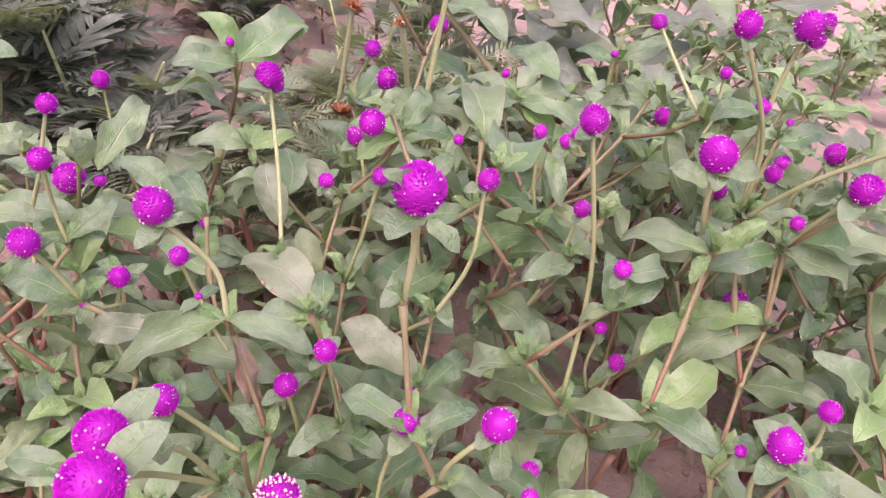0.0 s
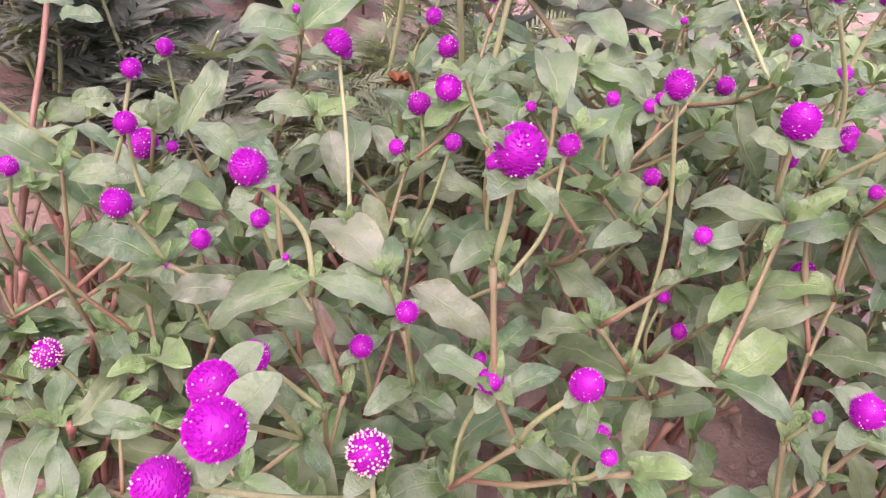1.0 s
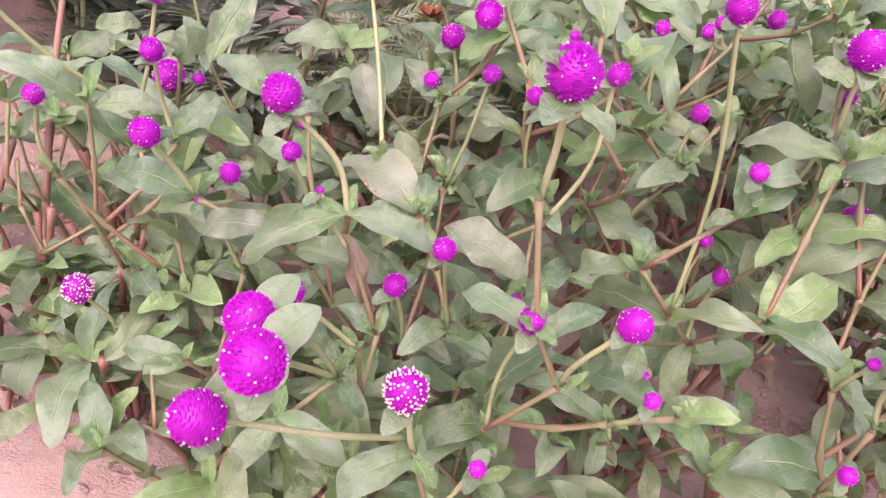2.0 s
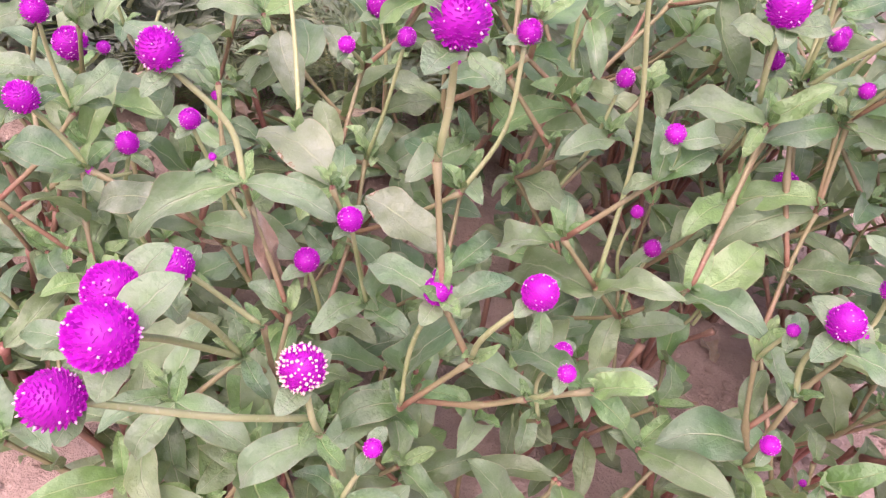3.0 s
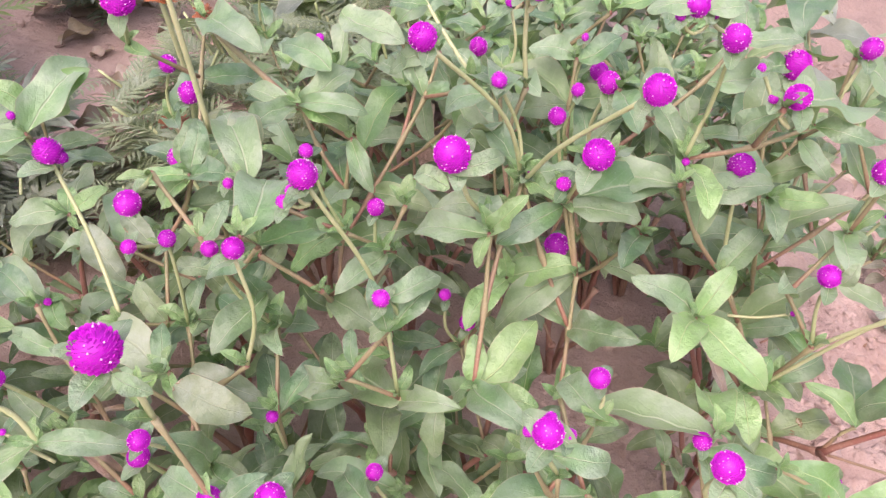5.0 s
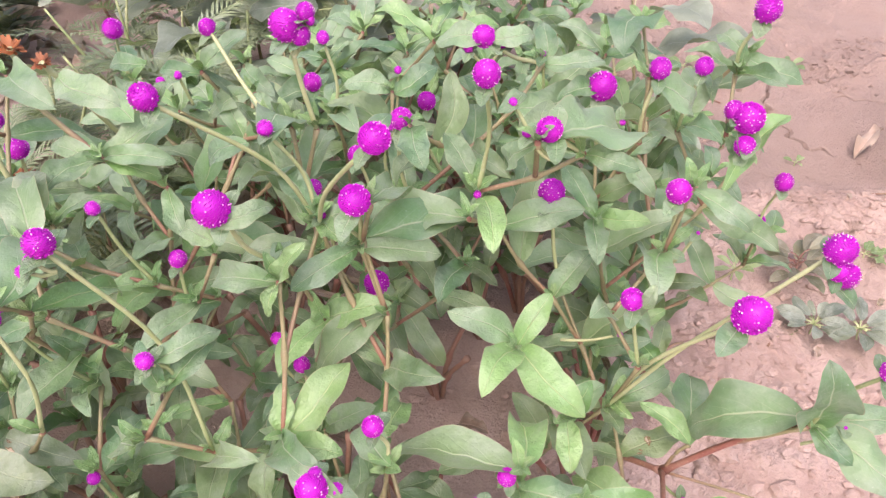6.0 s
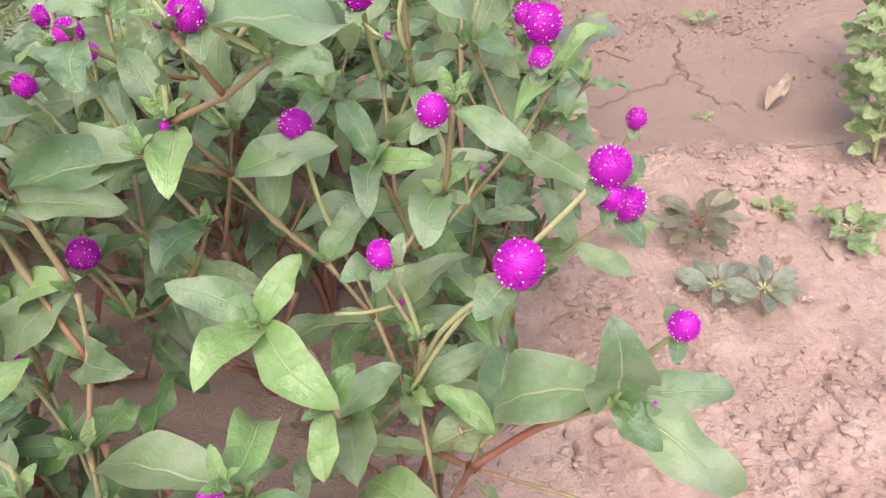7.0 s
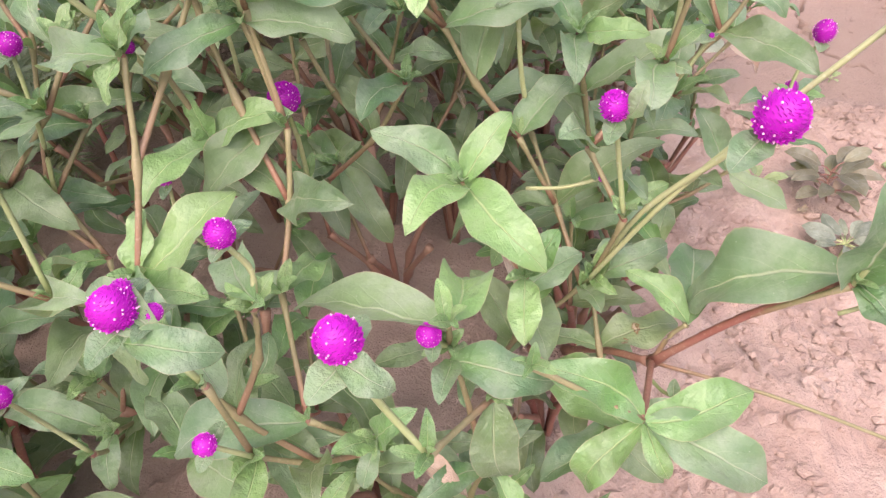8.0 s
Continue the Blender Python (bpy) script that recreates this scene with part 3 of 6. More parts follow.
        line = smooth_line(way_up, 8)
        for k in range(1, joints):
            s = k / joints
            if g.random() < 0.06:
                continue
            p = line[round(s * (len(line) - 1))]
            w = (line[min(len(line) - 1, round(s * (len(line) - 1)) + 1)] - p)
            w = w if w.length > 1e-4 else way
            self.pair(p, w, leaf * g.uniform(0.95, 1.25), turn + 1.57 * (joints - k), g.uniform(0.1, 0.4), low=s < 0.55)


def knot_mesh():
    bm = bmesh.new()
    bmesh.ops.create_icosphere(bm, subdivisions=2, radius=1.0)
    for v in bm.verts:
        v.co *= 1 + 0.12 * noise.noise(v.co * 2.3)
    me = bpy.data.meshes.new("stem_node")
    bm.to_mesh(me)
    bm.free()
    me.polygons.foreach_set("use_smooth", [True] * len(me.polygons))
    return me


KNOT = knot_mesh()

plant_a = Plant(-0.300, 0.360, 1, "globe amaranth plant with purple globe flowers and dusty green leaves")
plant_a.shoot(-0.243, 0.356, 0.524, 0.0159, node=(-0.241, 0.370, 0.454), full=False)
plant_a.shoot(-0.248, 0.377, 0.550, 0.0141, full=False)
plant_a.shoot(-0.297, 0.320, 0.500, 0.0132)
plant_a.shoot(-0.288, 0.309, 0.364, 0.0223, full=False, pale=True)

plant_b = Plant(-0.140, 0.330, 2, "globe amaranth plant with purple globe flowers and dusty green leaves")
plant_b.shoot(-0.137, 0.278, 0.557, 0.0212, node=(-0.103, 0.284, 0.492), full=False)
plant_b.shoot(-0.151, 0.334, 0.491, 0.0132, full=False)
plant_b.shoot(-0.189, 0.335, 0.466, 0.0147, full=False)
plant_b.shoot(-0.119, 0.239, 0.474, 0.0180, node=(-0.086, 0.262, 0.420), full=False)
plant_b.shoot(-0.114, 0.180, 0.513, 0.0229, node=(-0.094, 0.252, 0.405), full=False)
plant_b.side_head(-0.201, 0.315, 0.457, 0.0056, (-0.189, 0.335, 0.466))
plant_b.shoot(-0.123, 0.150, 0.486, 0.0244, node=(-0.046, 0.222, 0.408), full=False)
plant_b.shoot(-0.100, 0.149, 0.526, 0.0256, node=(-0.094, 0.252, 0.405), full=False)
plant_b.shoot(-0.219, 0.298, 0.506, 0.0185, node=(-0.201, 0.315, 0.457), full=False)

plant_c = Plant(-0.020, 0.340, 3, "globe amaranth plant with purple globe flowers and dusty green leaves")
plant_c.shoot(-0.014, 0.251, 0.607, 0.0248, full=False)
plant_c.shoot(0.017, 0.349, 0.571, 0.0144, full=False)
plant_c.shoot(-0.057, 0.399, 0.570, 0.0185, node=(-0.051, 0.430, 0.569))
plant_c.shoot(-0.051, 0.288, 0.482, 0.0145, node=(-0.040, 0.321, 0.393), full=False)
plant_c.shoot(-0.077, 0.311, 0.429, 0.0164, full=False)
plant_c.shoot(-0.001, 0.247, 0.484, 0.0153, full=False)
plant_c.shoot(0.040, 0.231, 0.509, 0.0177, full=False)
plant_c.shoot(-0.001, 0.354, 0.401, 0.0107, full=False)
plant_c.shoot(-0.052, 0.210, 0.457, 0.0236, node=(-0.043, 0.217, 0.403), full=False, pale=True)
plant_c.shoot(0.067, 0.242, 0.454, 0.0103)
plant_c.shoot(-0.020, 0.401, 0.526, 0.0127)
plant_c.shoot(-0.014, 0.176, 0.459, 0.0088)
plant_c.shoot(-0.049, 0.410, 0.530, 0.0131)
plant_c.side_head(-0.080, 0.324, 0.418, 0.0105, (-0.077, 0.311, 0.429))

plant_d = Plant(0.100, 0.400, 4, "globe amaranth plant with purple globe flowers and dusty green leaves")
plant_d.shoot(0.143, 0.384, 0.598, 0.0241, node=(0.165, 0.410, 0.527), full=False)
plant_d.shoot(0.064, 0.354, 0.614, 0.0182, node=(0.094, 0.345, 0.426))
plant_d.shoot(0.097, 0.327, 0.545, 0.0116, node=(0.104, 0.334, 0.519), full=False)
plant_d.shoot(0.088, 0.435, 0.523, 0.0139, full=False)
plant_d.shoot(0.048, 0.442, 0.569, 0.0112, node=(0.063, 0.442, 0.495), full=False)
plant_d.shoot(0.146, 0.425, 0.407, 0.0146)
plant_d.side_head(0.057, 0.351, 0.606, 0.0082, (0.064, 0.354, 0.614))
plant_d.shoot(-0.004, 0.428, 0.558, 0.0081, node=(-0.005, 0.447, 0.551), full=False)
plant_d.shoot(0.174, 0.429, 0.617, 0.0117, node=(0.189, 0.429, 0.540), full=False)
plant_d.shoot(0.077, 0.297, 0.413, 0.0129, full=False)
plant_d.shoot(0.130, 0.440, 0.425, 0.0115)
plant_d.shoot(0.132, 0.386, 0.669, 0.0165, node=(0.189, 0.429, 0.540))

plant_e = Plant(0.220, 0.360, 5, "globe amaranth plant with purple globe flowers and dusty green leaves")
plant_e.shoot(0.223, 0.372, 0.599, 0.0200, node=(0.214, 0.413, 0.531))
plant_e.shoot(0.182, 0.260, 0.504, 0.0192, full=False)
plant_e.shoot(0.215, 0.291, 0.506, 0.0136, node=(0.216, 0.290, 0.463), full=False)
plant_e.shoot(0.174, 0.277, 0.480, 0.0077, full=False)
plant_e.shoot(0.210, 0.398, 0.560, 0.0104, node=(0.217, 0.411, 0.537), full=False)
plant_e.shoot(0.186, 0.256, 0.418, 0.0120)
plant_e.shoot(0.242, 0.347, 0.652, 0.0175, node=(0.189, 0.429, 0.540))
plant_e.shoot(0.264, 0.229, 0.512, 0.0179, full=False)
plant_e.shoot(0.286, 0.292, 0.431, 0.0132, node=(0.294, 0.309, 0.400), full=False)

plant_f = Plant(0.360, 0.420, 6, "globe amaranth plant with purple globe flowers and dusty green leaves")
plant_f.shoot(0.304, 0.414, 0.640, 0.0177, node=(0.295, 0.430, 0.548), full=False)
plant_f.shoot(0.333, 0.386, 0.617, 0.0162, node=(0.357, 0.403, 0.585), full=False)
plant_f.shoot(0.424, 0.415, 0.536, 0.0186, node=(0.425, 0.426, 0.472))
plant_f.shoot(0.385, 0.374, 0.485, 0.0171, full=False)
plant_f.shoot(0.448, 0.340, 0.493, 0.0270, node=(0.385, 0.395, 0.340))
plant_f.shoot(0.350, 0.459, 0.515, 0.0220, full=False)
plant_f.shoot(0.505, 0.287, 0.492, 0.0150, node=(0.483, 0.303, 0.419))
plant_f.shoot(0.489, 0.339, 0.541, 0.0204, node=(0.379, 0.393, 0.337))

plant_g = Plant(-0.260, 0.560, 7, "globe amaranth plant with purple globe flowers and dusty green leaves")
plant_g.shoot(-0.282, 0.444, 0.461, 0.0260)
plant_g.side_head(-0.262, 0.450, 0.460, 0.0110, (-0.282, 0.444, 0.461))
plant_g.shoot(-0.337, 0.596, 0.478, 0.0186)
plant_g.shoot(-0.182, 0.447, 0.443, 0.0073, node=(-0.184, 0.453, 0.439), full=False)

plant_h = Plant(-0.100, 0.560, 8, "globe amaranth plant with purple globe flowers and dusty green leaves")
plant_h.shoot(-0.092, 0.568, 0.486, 0.0237)
plant_h.stem([(-0.035, 0.508, 0.547), (-0.032, 0.505, 0.625), (-0.030, 0.503, 0.690)], 0.0022, 0.0018, STALK, "flower_stalk")
plant_h.shoot(-0.150, 0.492, 0.551, 0.0241, node=(-0.112, 0.416, 0.445), full=False)
plant_h.shoot(-0.097, 0.626, 0.546, 0.0178)
plant_h.shoot(-0.088, 0.429, 0.509, 0.0124, node=(-0.084, 0.472, 0.474), full=False)
plant_h.shoot(-0.078, 0.603, 0.529, 0.0220)
plant_h.shoot(-0.039, 0.451, 0.675, 0.0217, node=(-0.070, 0.510, 0.620))

plant_i = Plant(0.080, 0.580, 9, "globe amaranth plant with purple globe flowers and dusty green leaves")
plant_i.shoot(0.126, 0.553, 0.630, 0.0144, node=(0.162, 0.497, 0.582), full=False)

plant_j = Plant(0.240, 0.560, 10, "globe amaranth plant with purple globe flowers and dusty green leaves")
plant_j.shoot(0.252, 0.474, 0.583, 0.0171)
plant_j.shoot(0.184, 0.468, 0.542, 0.0137, full=False)
plant_j.shoot(0.199, 0.588, 0.595, 0.0120)
plant_j.shoot(0.175, 0.636, 0.534, 0.0187)
plant_j.shoot(0.218, 0.474, 0.560, 0.0143)
plant_j.shoot(0.241, 0.518, 0.553, 0.0120, full=False)
plant_j.shoot(0.195, 0.463, 0.662, 0.0214)
plant_j.shoot(0.314, 0.502, 0.619, 0.0173, node=(0.358, 0.525, 0.581), full=False)
plant_j.shoot(0.216, 0.437, 0.472, 0.0208, full=False)
plant_j.shoot(0.272, 0.583, 0.530, 0.0176)

plant_k = Plant(0.440, 0.560, 11, "globe amaranth plant with purple globe flowers and dusty green leaves")
plant_k.shoot(0.399, 0.514, 0.562, 0.0241, full=False)
plant_k.shoot(0.500, 0.485, 0.536, 0.0257)
plant_k.shoot(0.428, 0.481, 0.589, 0.0167, full=False)
plant_k.shoot(0.478, 0.523, 0.561, 0.0158)
plant_k.shoot(0.604, 0.581, 0.388, 0.0204)
plant_k.shoot(0.595, 0.590, 0.334, 0.0132)
plant_k.shoot(0.519, 0.525, 0.598, 0.0218)

plant_l = Plant(0.020, 0.780, 12, "globe amaranth plant with purple globe flowers and dusty green leaves")
plant_l.shoot(0.027, 0.691, 0.528, 0.0101)
plant_l.shoot(-0.056, 0.837, 0.526, 0.0256)
plant_j.side_head(0.207, 0.470, 0.665, 0.0134, (0.195, 0.463, 0.662))
plant_j.side_head(0.202, 0.463, 0.655, 0.0141, (0.195, 0.463, 0.662))
plant_h.side_head(-0.144, 0.493, 0.545, 0.0125, (-0.150, 0.492, 0.551))
plant_i.side_head(0.098, 0.540, 0.604, 0.0068, (0.100, 0.543, 0.598))
plant_g.side_head(-0.199, 0.546, 0.553, 0.0081, (-0.193, 0.543, 0.537))
plant_b.side_head(-0.119, 0.285, 0.504, 0.0047, (-0.103, 0.284, 0.492))
plant_d.side_head(0.160, 0.404, 0.529, 0.0080, (0.165, 0.410, 0.527))
plant_k.side_head(0.492, 0.493, 0.539, 0.0164, (0.500, 0.485, 0.536))
plant_k.side_head(0.496, 0.475, 0.519, 0.0173, (0.500, 0.485, 0.536))
plant_f.side_head(0.321, 0.389, 0.615, 0.0066, (0.333, 0.386, 0.617))
plant_j.side_head(0.303, 0.502, 0.613, 0.0087, (0.314, 0.502, 0.619))
plant_j.side_head(0.326, 0.501, 0.612, 0.0071, (0.314, 0.502, 0.619))
plant_j.side_head(0.253, 0.561, 0.573, 0.0072, (0.246, 0.555, 0.558))
plant_d.side_head(0.052, 0.348, 0.602, 0.0086, (0.064, 0.354, 0.614))
plant_j.side_head(0.209, 0.467, 0.661, 0.0070, (0.195, 0.463, 0.662))
plant_f.side_head(0.388, 0.398, 0.421, 0.0053, (0.347, 0.412, 0.428))
plant_f.side_head(0.294, 0.424, 0.550, 0.0061, (0.295, 0.430, 0.548))
plant_e.side_head(0.184, 0.267, 0.506, 0.0094, (0.182, 0.260, 0.504))
plant_e.side_head(0.194, 0.261, 0.499, 0.0081, (0.182, 0.260, 0.504))
plant_k.side_head(0.411, 0.498, 0.539, 0.0052, (0.399, 0.514, 0.562))
plant_k.side_head(0.358, 0.524, 0.589, 0.0051, (0.358, 0.525, 0.581))
plant_f.side_head(0.316, 0.401, 0.628, 0.0059, (0.333, 0.386, 0.617))
plant_e.side_head(0.193, 0.428, 0.548, 0.0054, (0.189, 0.429, 0.540))
plant_e.side_head(0.162, 0.343, 0.435, 0.0056, (0.162, 0.347, 0.431))
plant_f.side_head(0.488, 0.333, 0.529, 0.0133, (0.489, 0.339, 0.541))
plant_f.side_head(0.448, 0.426, 0.486, 0.0036, (0.425, 0.424, 0.474))
plant_f.side_head(0.504, 0.297, 0.422, 0.0042, (0.483, 0.303, 0.419))
plant_f.side_head(0.421, 0.319, 0.313, 0.0046, (0.412, 0.339, 0.326))
plant_e.side_head(0.248, 0.292, 0.349, 0.0054, (0.246, 0.294, 0.343))
plant_d.side_head(0.162, 0.347, 0.431, 0.0058, (0.159, 0.351, 0.427))
plant_f.side_head(0.498, 0.339, 0.518, 0.0191, (0.489, 0.339, 0.541))

# stems and leaves that stand out, node by node
plant_f.branch((0.309, 0.387, 0.437))
plant_f.branch((0.339, 0.386, 0.335))
plant_j.branch((0.212, 0.546, 0.340))
plant_e.branch((0.251, 0.283, 0.362))
plant_e.branch((0.217, 0.293, 0.371))
plant_d.branch((0.085, 0.332, 0.321))
plant_e.branch((0.311, 0.284, 0.387))
plant_e.branch((0.295, 0.294, 0.435))
plant_j.branch((0.283, 0.453, 0.462))
plant_f.branch((0.380, 0.401, 0.441))
plant_k.branch((0.389, 0.479, 0.466))
plant_f.branch((0.435, 0.420, 0.532))
plant_f.branch((0.309, 0.450, 0.497))
plant_f.branch((0.286, 0.406, 0.546))
plant_k.branch((0.422, 0.519, 0.492))
plant_f.branch((0.326, 0.385, 0.610))
plant_d.branch((0.177, 0.417, 0.462))
plant_d.branch((0.146, 0.339, 0.442))
plant_d.branch((0.064, 0.337, 0.462))
plant_c.branch((-0.009, 0.421, 0.452))
plant_c.branch((-0.072, 0.377, 0.431))
plant_h.branch((-0.044, 0.469, 0.538))
plant_d.branch((0.011, 0.418, 0.563))
plant_h.branch((-0.035, 0.572, 0.606))
plant_h.branch((-0.165, 0.500, 0.486))
plant_b.branch((-0.168, 0.418, 0.468))
plant_g.branch((-0.265, 0.430, 0.482))
plant_i.branch((0.067, 0.515, 0.527))
plant_i.branch((0.128, 0.614, 0.569))
plant_i.branch((0.107, 0.566, 0.591))
plant_b.branch((-0.111, 0.314, 0.458))
plant_h.branch((-0.062, 0.425, 0.432))
plant_a.branch((-0.232, 0.350, 0.336))
plant_a.branch((-0.250, 0.350, 0.360))
plant_c.branch((0.002, 0.246, 0.479))
plant_b.branch((-0.082, 0.297, 0.398))
plant_c.branch((-0.003, 0.298, 0.370))
plant_d.branch((0.094, 0.456, 0.460))
plant_i.branch((0.041, 0.465, 0.409))
plant_d.branch((0.122, 0.364, 0.389))
plant_c.branch((0.085, 0.250, 0.437))
plant_g.branch((-0.205, 0.589, 0.525))
plant_i.branch((0.032, 0.515, 0.560))
plant_c.branch((-0.025, 0.406, 0.531))
plant_c.branch((0.021, 0.355, 0.574))
plant_c.branch((0.022, 0.372, 0.550))
plant_d.branch((0.015, 0.391, 0.526))
plant_i.branch((0.140, 0.568, 0.566))
plant_d.branch((0.163, 0.388, 0.532))
plant_f.branch((0.347, 0.440, 0.425))
plant_e.branch((0.230, 0.375, 0.591))
plant_j.branch((0.257, 0.466, 0.581))
plant_j.branch((0.179, 0.479, 0.585))
plant_d.branch((0.089, 0.432, 0.483))
plant_d.branch((0.039, 0.437, 0.434))
plant_d.branch((0.084, 0.418, 0.384))
plant_e.branch((0.223, 0.399, 0.477))
plant_i.branch((0.154, 0.568, 0.257))
plant_j.branch((0.221, 0.521, 0.359))
plant_e.branch((0.207, 0.350, 0.407))
plant_g.branch((-0.454, 0.518, 0.277))
plant_g.branch((-0.489, 0.623, 0.359))
plant_a.branch((-0.348, 0.334, 0.277))
plant_b.branch((-0.200, 0.281, 0.351))
plant_b.branch((-0.078, 0.225, 0.362))
plant_b.branch((-0.124, 0.232, 0.375))
plant_k.branch((0.529, 0.561, 0.543))
plant_k.branch((0.480, 0.666, 0.530))
plant_k.branch((0.424, 0.488, 0.578))
plant_j.branch((0.182, 0.445, 0.503))
plant_d.branch((0.107, 0.449, 0.510))
plant_b.branch((-0.202, 0.361, 0.443))
plant_b.branch((-0.156, 0.317, 0.447))
plant_a.branch((-0.263, 0.403, 0.385))
plant_k.branch((0.491, 0.496, 0.516))
plant_c.branch((-0.073, 0.346, 0.457))
plant_c.branch((0.002, 0.359, 0.402))
plant_g.branch((-0.193, 0.543, 0.537))
plant_d.branch((0.048, 0.391, 0.489))
plant_f.branch((0.337, 0.347, 0.402))
plant_f.branch((0.330, 0.276, 0.421))
plant_i.branch((0.027, 0.549, 0.539))
plant_j.branch((0.246, 0.555, 0.558))
plant_f.branch((0.385, 0.304, 0.313))
plant_j.branch((0.188, 0.591, 0.340))
plant_f.given = [(0.410, 0.338, 0.325), (0.448, 0.323, 0.378), (0.486, 0.307, 0.418), (0.382, 0.270, 0.376)]
plant_f.stem([(0.372, 0.400, 0.262), (0.391, 0.369, 0.299), (0.410, 0.338, 0.325)], 0.0026, 0.0024, STEM_RED, "main_stem", knots=(0.0, 1.0))
plant_f.stem([(0.410, 0.338, 0.325), (0.448, 0.323, 0.378), (0.486, 0.307, 0.418)], 0.0026, 0.002, STEM_RED, "stem", knots=(0.0, 1.0))
plant_f.stem([(0.410, 0.338, 0.325), (0.396, 0.304, 0.356), (0.382, 0.270, 0.376)], 0.0021, 0.0017, STEM_RED, "stem", knots=(0.0, 1.0))
plant_f.stem([(0.410, 0.338, 0.325), (0.418, 0.338, 0.348), (0.426, 0.337, 0.359)], 0.0016, 0.0013, STEM, "stem", knots=(0.0, 1.0))
plant_f.stem([(0.410, 0.338, 0.325), (0.464, 0.301, 0.335), (0.519, 0.265, 0.333)], 0.0012, 0.0010, STEM, "flower_stalk")
plant_i.stem([(0.033, 0.515, 0.558), (0.000, 0.540, 0.582), (-0.035, 0.570, 0.604)], 0.0024, 0.0020, STEM, "stem")
plant_a.stem([(-0.422, 0.438, 0.239), (-0.447, 0.503, 0.302), (-0.464, 0.564, 0.374), (-0.476, 0.617, 0.435), (-0.489, 0.658, 0.479)], 0.0036, 0.0030, STEM_RED, "main_stem", knots=(0.4,))
plant_a.stem([(-0.357, 0.485, 0.409), (-0.389, 0.467, 0.440), (-0.412, 0.453, 0.474), (-0.426, 0.439, 0.507)], 0.0022, 0.0019, STALK, "flower_stalk")
plant_a.leaf((-0.400, 0.505, 0.538), (-0.373, 0.523, 0.529), 1.20, up=(0.30, -0.50, 0.81))
plant_f.leaf((0.309, 0.387, 0.437), (0.265, 0.404, 0.468), 0.95, up=(-0.01, -0.45, 0.90))
plant_f.leaf((0.309, 0.387, 0.437), (0.339, 0.408, 0.466), 1.00, up=(-0.01, -0.45, 0.90), young=True)
plant_f.leaf((0.309, 0.387, 0.437), (0.279, 0.343, 0.448), 1.00, up=(-0.01, -0.45, 0.90), young=True)
plant_f.leaf((0.309, 0.387, 0.437), (0.346, 0.335, 0.418), 0.95, up=(-0.01, -0.45, 0.90), young=True)
plant_f.leaf((0.382, 0.270, 0.376), (0.337, 0.285, 0.410), 0.95, up=(-0.12, -0.27, 0.96), young=True)
plant_f.leaf((0.382, 0.270, 0.376), (0.437, 0.276, 0.381), 1.05, up=(-0.12, -0.27, 0.96), young=True)
plant_f.leaf((0.382, 0.270, 0.376), (0.354, 0.259, 0.332), 0.90, up=(-0.12, -0.27, 0.96), young=True)
plant_f.leaf((0.382, 0.270, 0.376), (0.439, 0.246, 0.350), 1.00, up=(-0.12, -0.27, 0.96))
plant_f.leaf((0.382, 0.270, 0.376), (0.391, 0.249, 0.355), 0.80, up=(-0.12, -0.27, 0.96), young=True)
plant_f.leaf((0.426, 0.337, 0.359), (0.398, 0.367, 0.377), 0.90, up=(-0.03, -0.28, 0.96), young=True)
plant_f.leaf((0.426, 0.337, 0.359), (0.452, 0.404, 0.353), 1.00, up=(-0.03, -0.28, 0.96))
plant_f.leaf((0.486, 0.307, 0.418), (0.426, 0.348, 0.364), 1.05, up=(-0.13, -0.28, 0.95))
plant_f.leaf((0.486, 0.307, 0.418), (0.479, 0.304, 0.485), 1.10, up=(-0.13, -0.28, 0.95))
plant_f.leaf((0.486, 0.307, 0.418), (0.548, 0.299, 0.414), 0.80, up=(-0.13, -0.28, 0.95))
plant_f.leaf((0.486, 0.307, 0.418), (0.501, 0.277, 0.413), 1.10, up=(-0.13, -0.28, 0.95))
plant_f.leaf((0.486, 0.307, 0.418), (0.540, 0.261, 0.387), 0.80, up=(-0.13, -0.28, 0.95))
plant_f.leaf((0.339, 0.386, 0.335), (0.374, 0.420, 0.344), 0.95, up=(0.07, -0.31, 0.95), young=True)
plant_f.leaf((0.339, 0.386, 0.335), (0.345, 0.321, 0.366), 1.00, up=(0.07, -0.31, 0.95))
plant_f.leaf((0.339, 0.386, 0.335), (0.357, 0.386, 0.324), 1.00, up=(0.07, -0.31, 0.95), young=True)
plant_j.leaf((0.212, 0.546, 0.340), (0.184, 0.521, 0.345), 0.90, up=(0.09, -0.46, 0.88), low=True)
plant_j.leaf((0.212, 0.546, 0.340), (0.236, 0.559, 0.352), 0.80, up=(0.09, -0.46, 0.88), low=True)
plant_e.leaf((0.251, 0.283, 0.362), (0.274, 0.278, 0.394), 1.00, up=(0.08, -0.28, 0.96), young=True)
plant_e.leaf((0.251, 0.283, 0.362), (0.234, 0.265, 0.385), 1.00, up=(0.08, -0.28, 0.96), young=True)
plant_e.leaf((0.251, 0.283, 0.362), (0.241, 0.266, 0.345), 1.10, up=(0.08, -0.28, 0.96))
plant_e.leaf((0.217, 0.293, 0.371), (0.147, 0.283, 0.366), 1.05, up=(0.13, -0.29, 0.95))
plant_d.leaf((0.085, 0.332, 0.321), (0.018, 0.343, 0.335), 0.80, up=(0.25, -0.28, 0.93))
plant_d.leaf((0.085, 0.332, 0.321), (0.077, 0.307, 0.296), 1.00, up=(0.25, -0.28, 0.93))
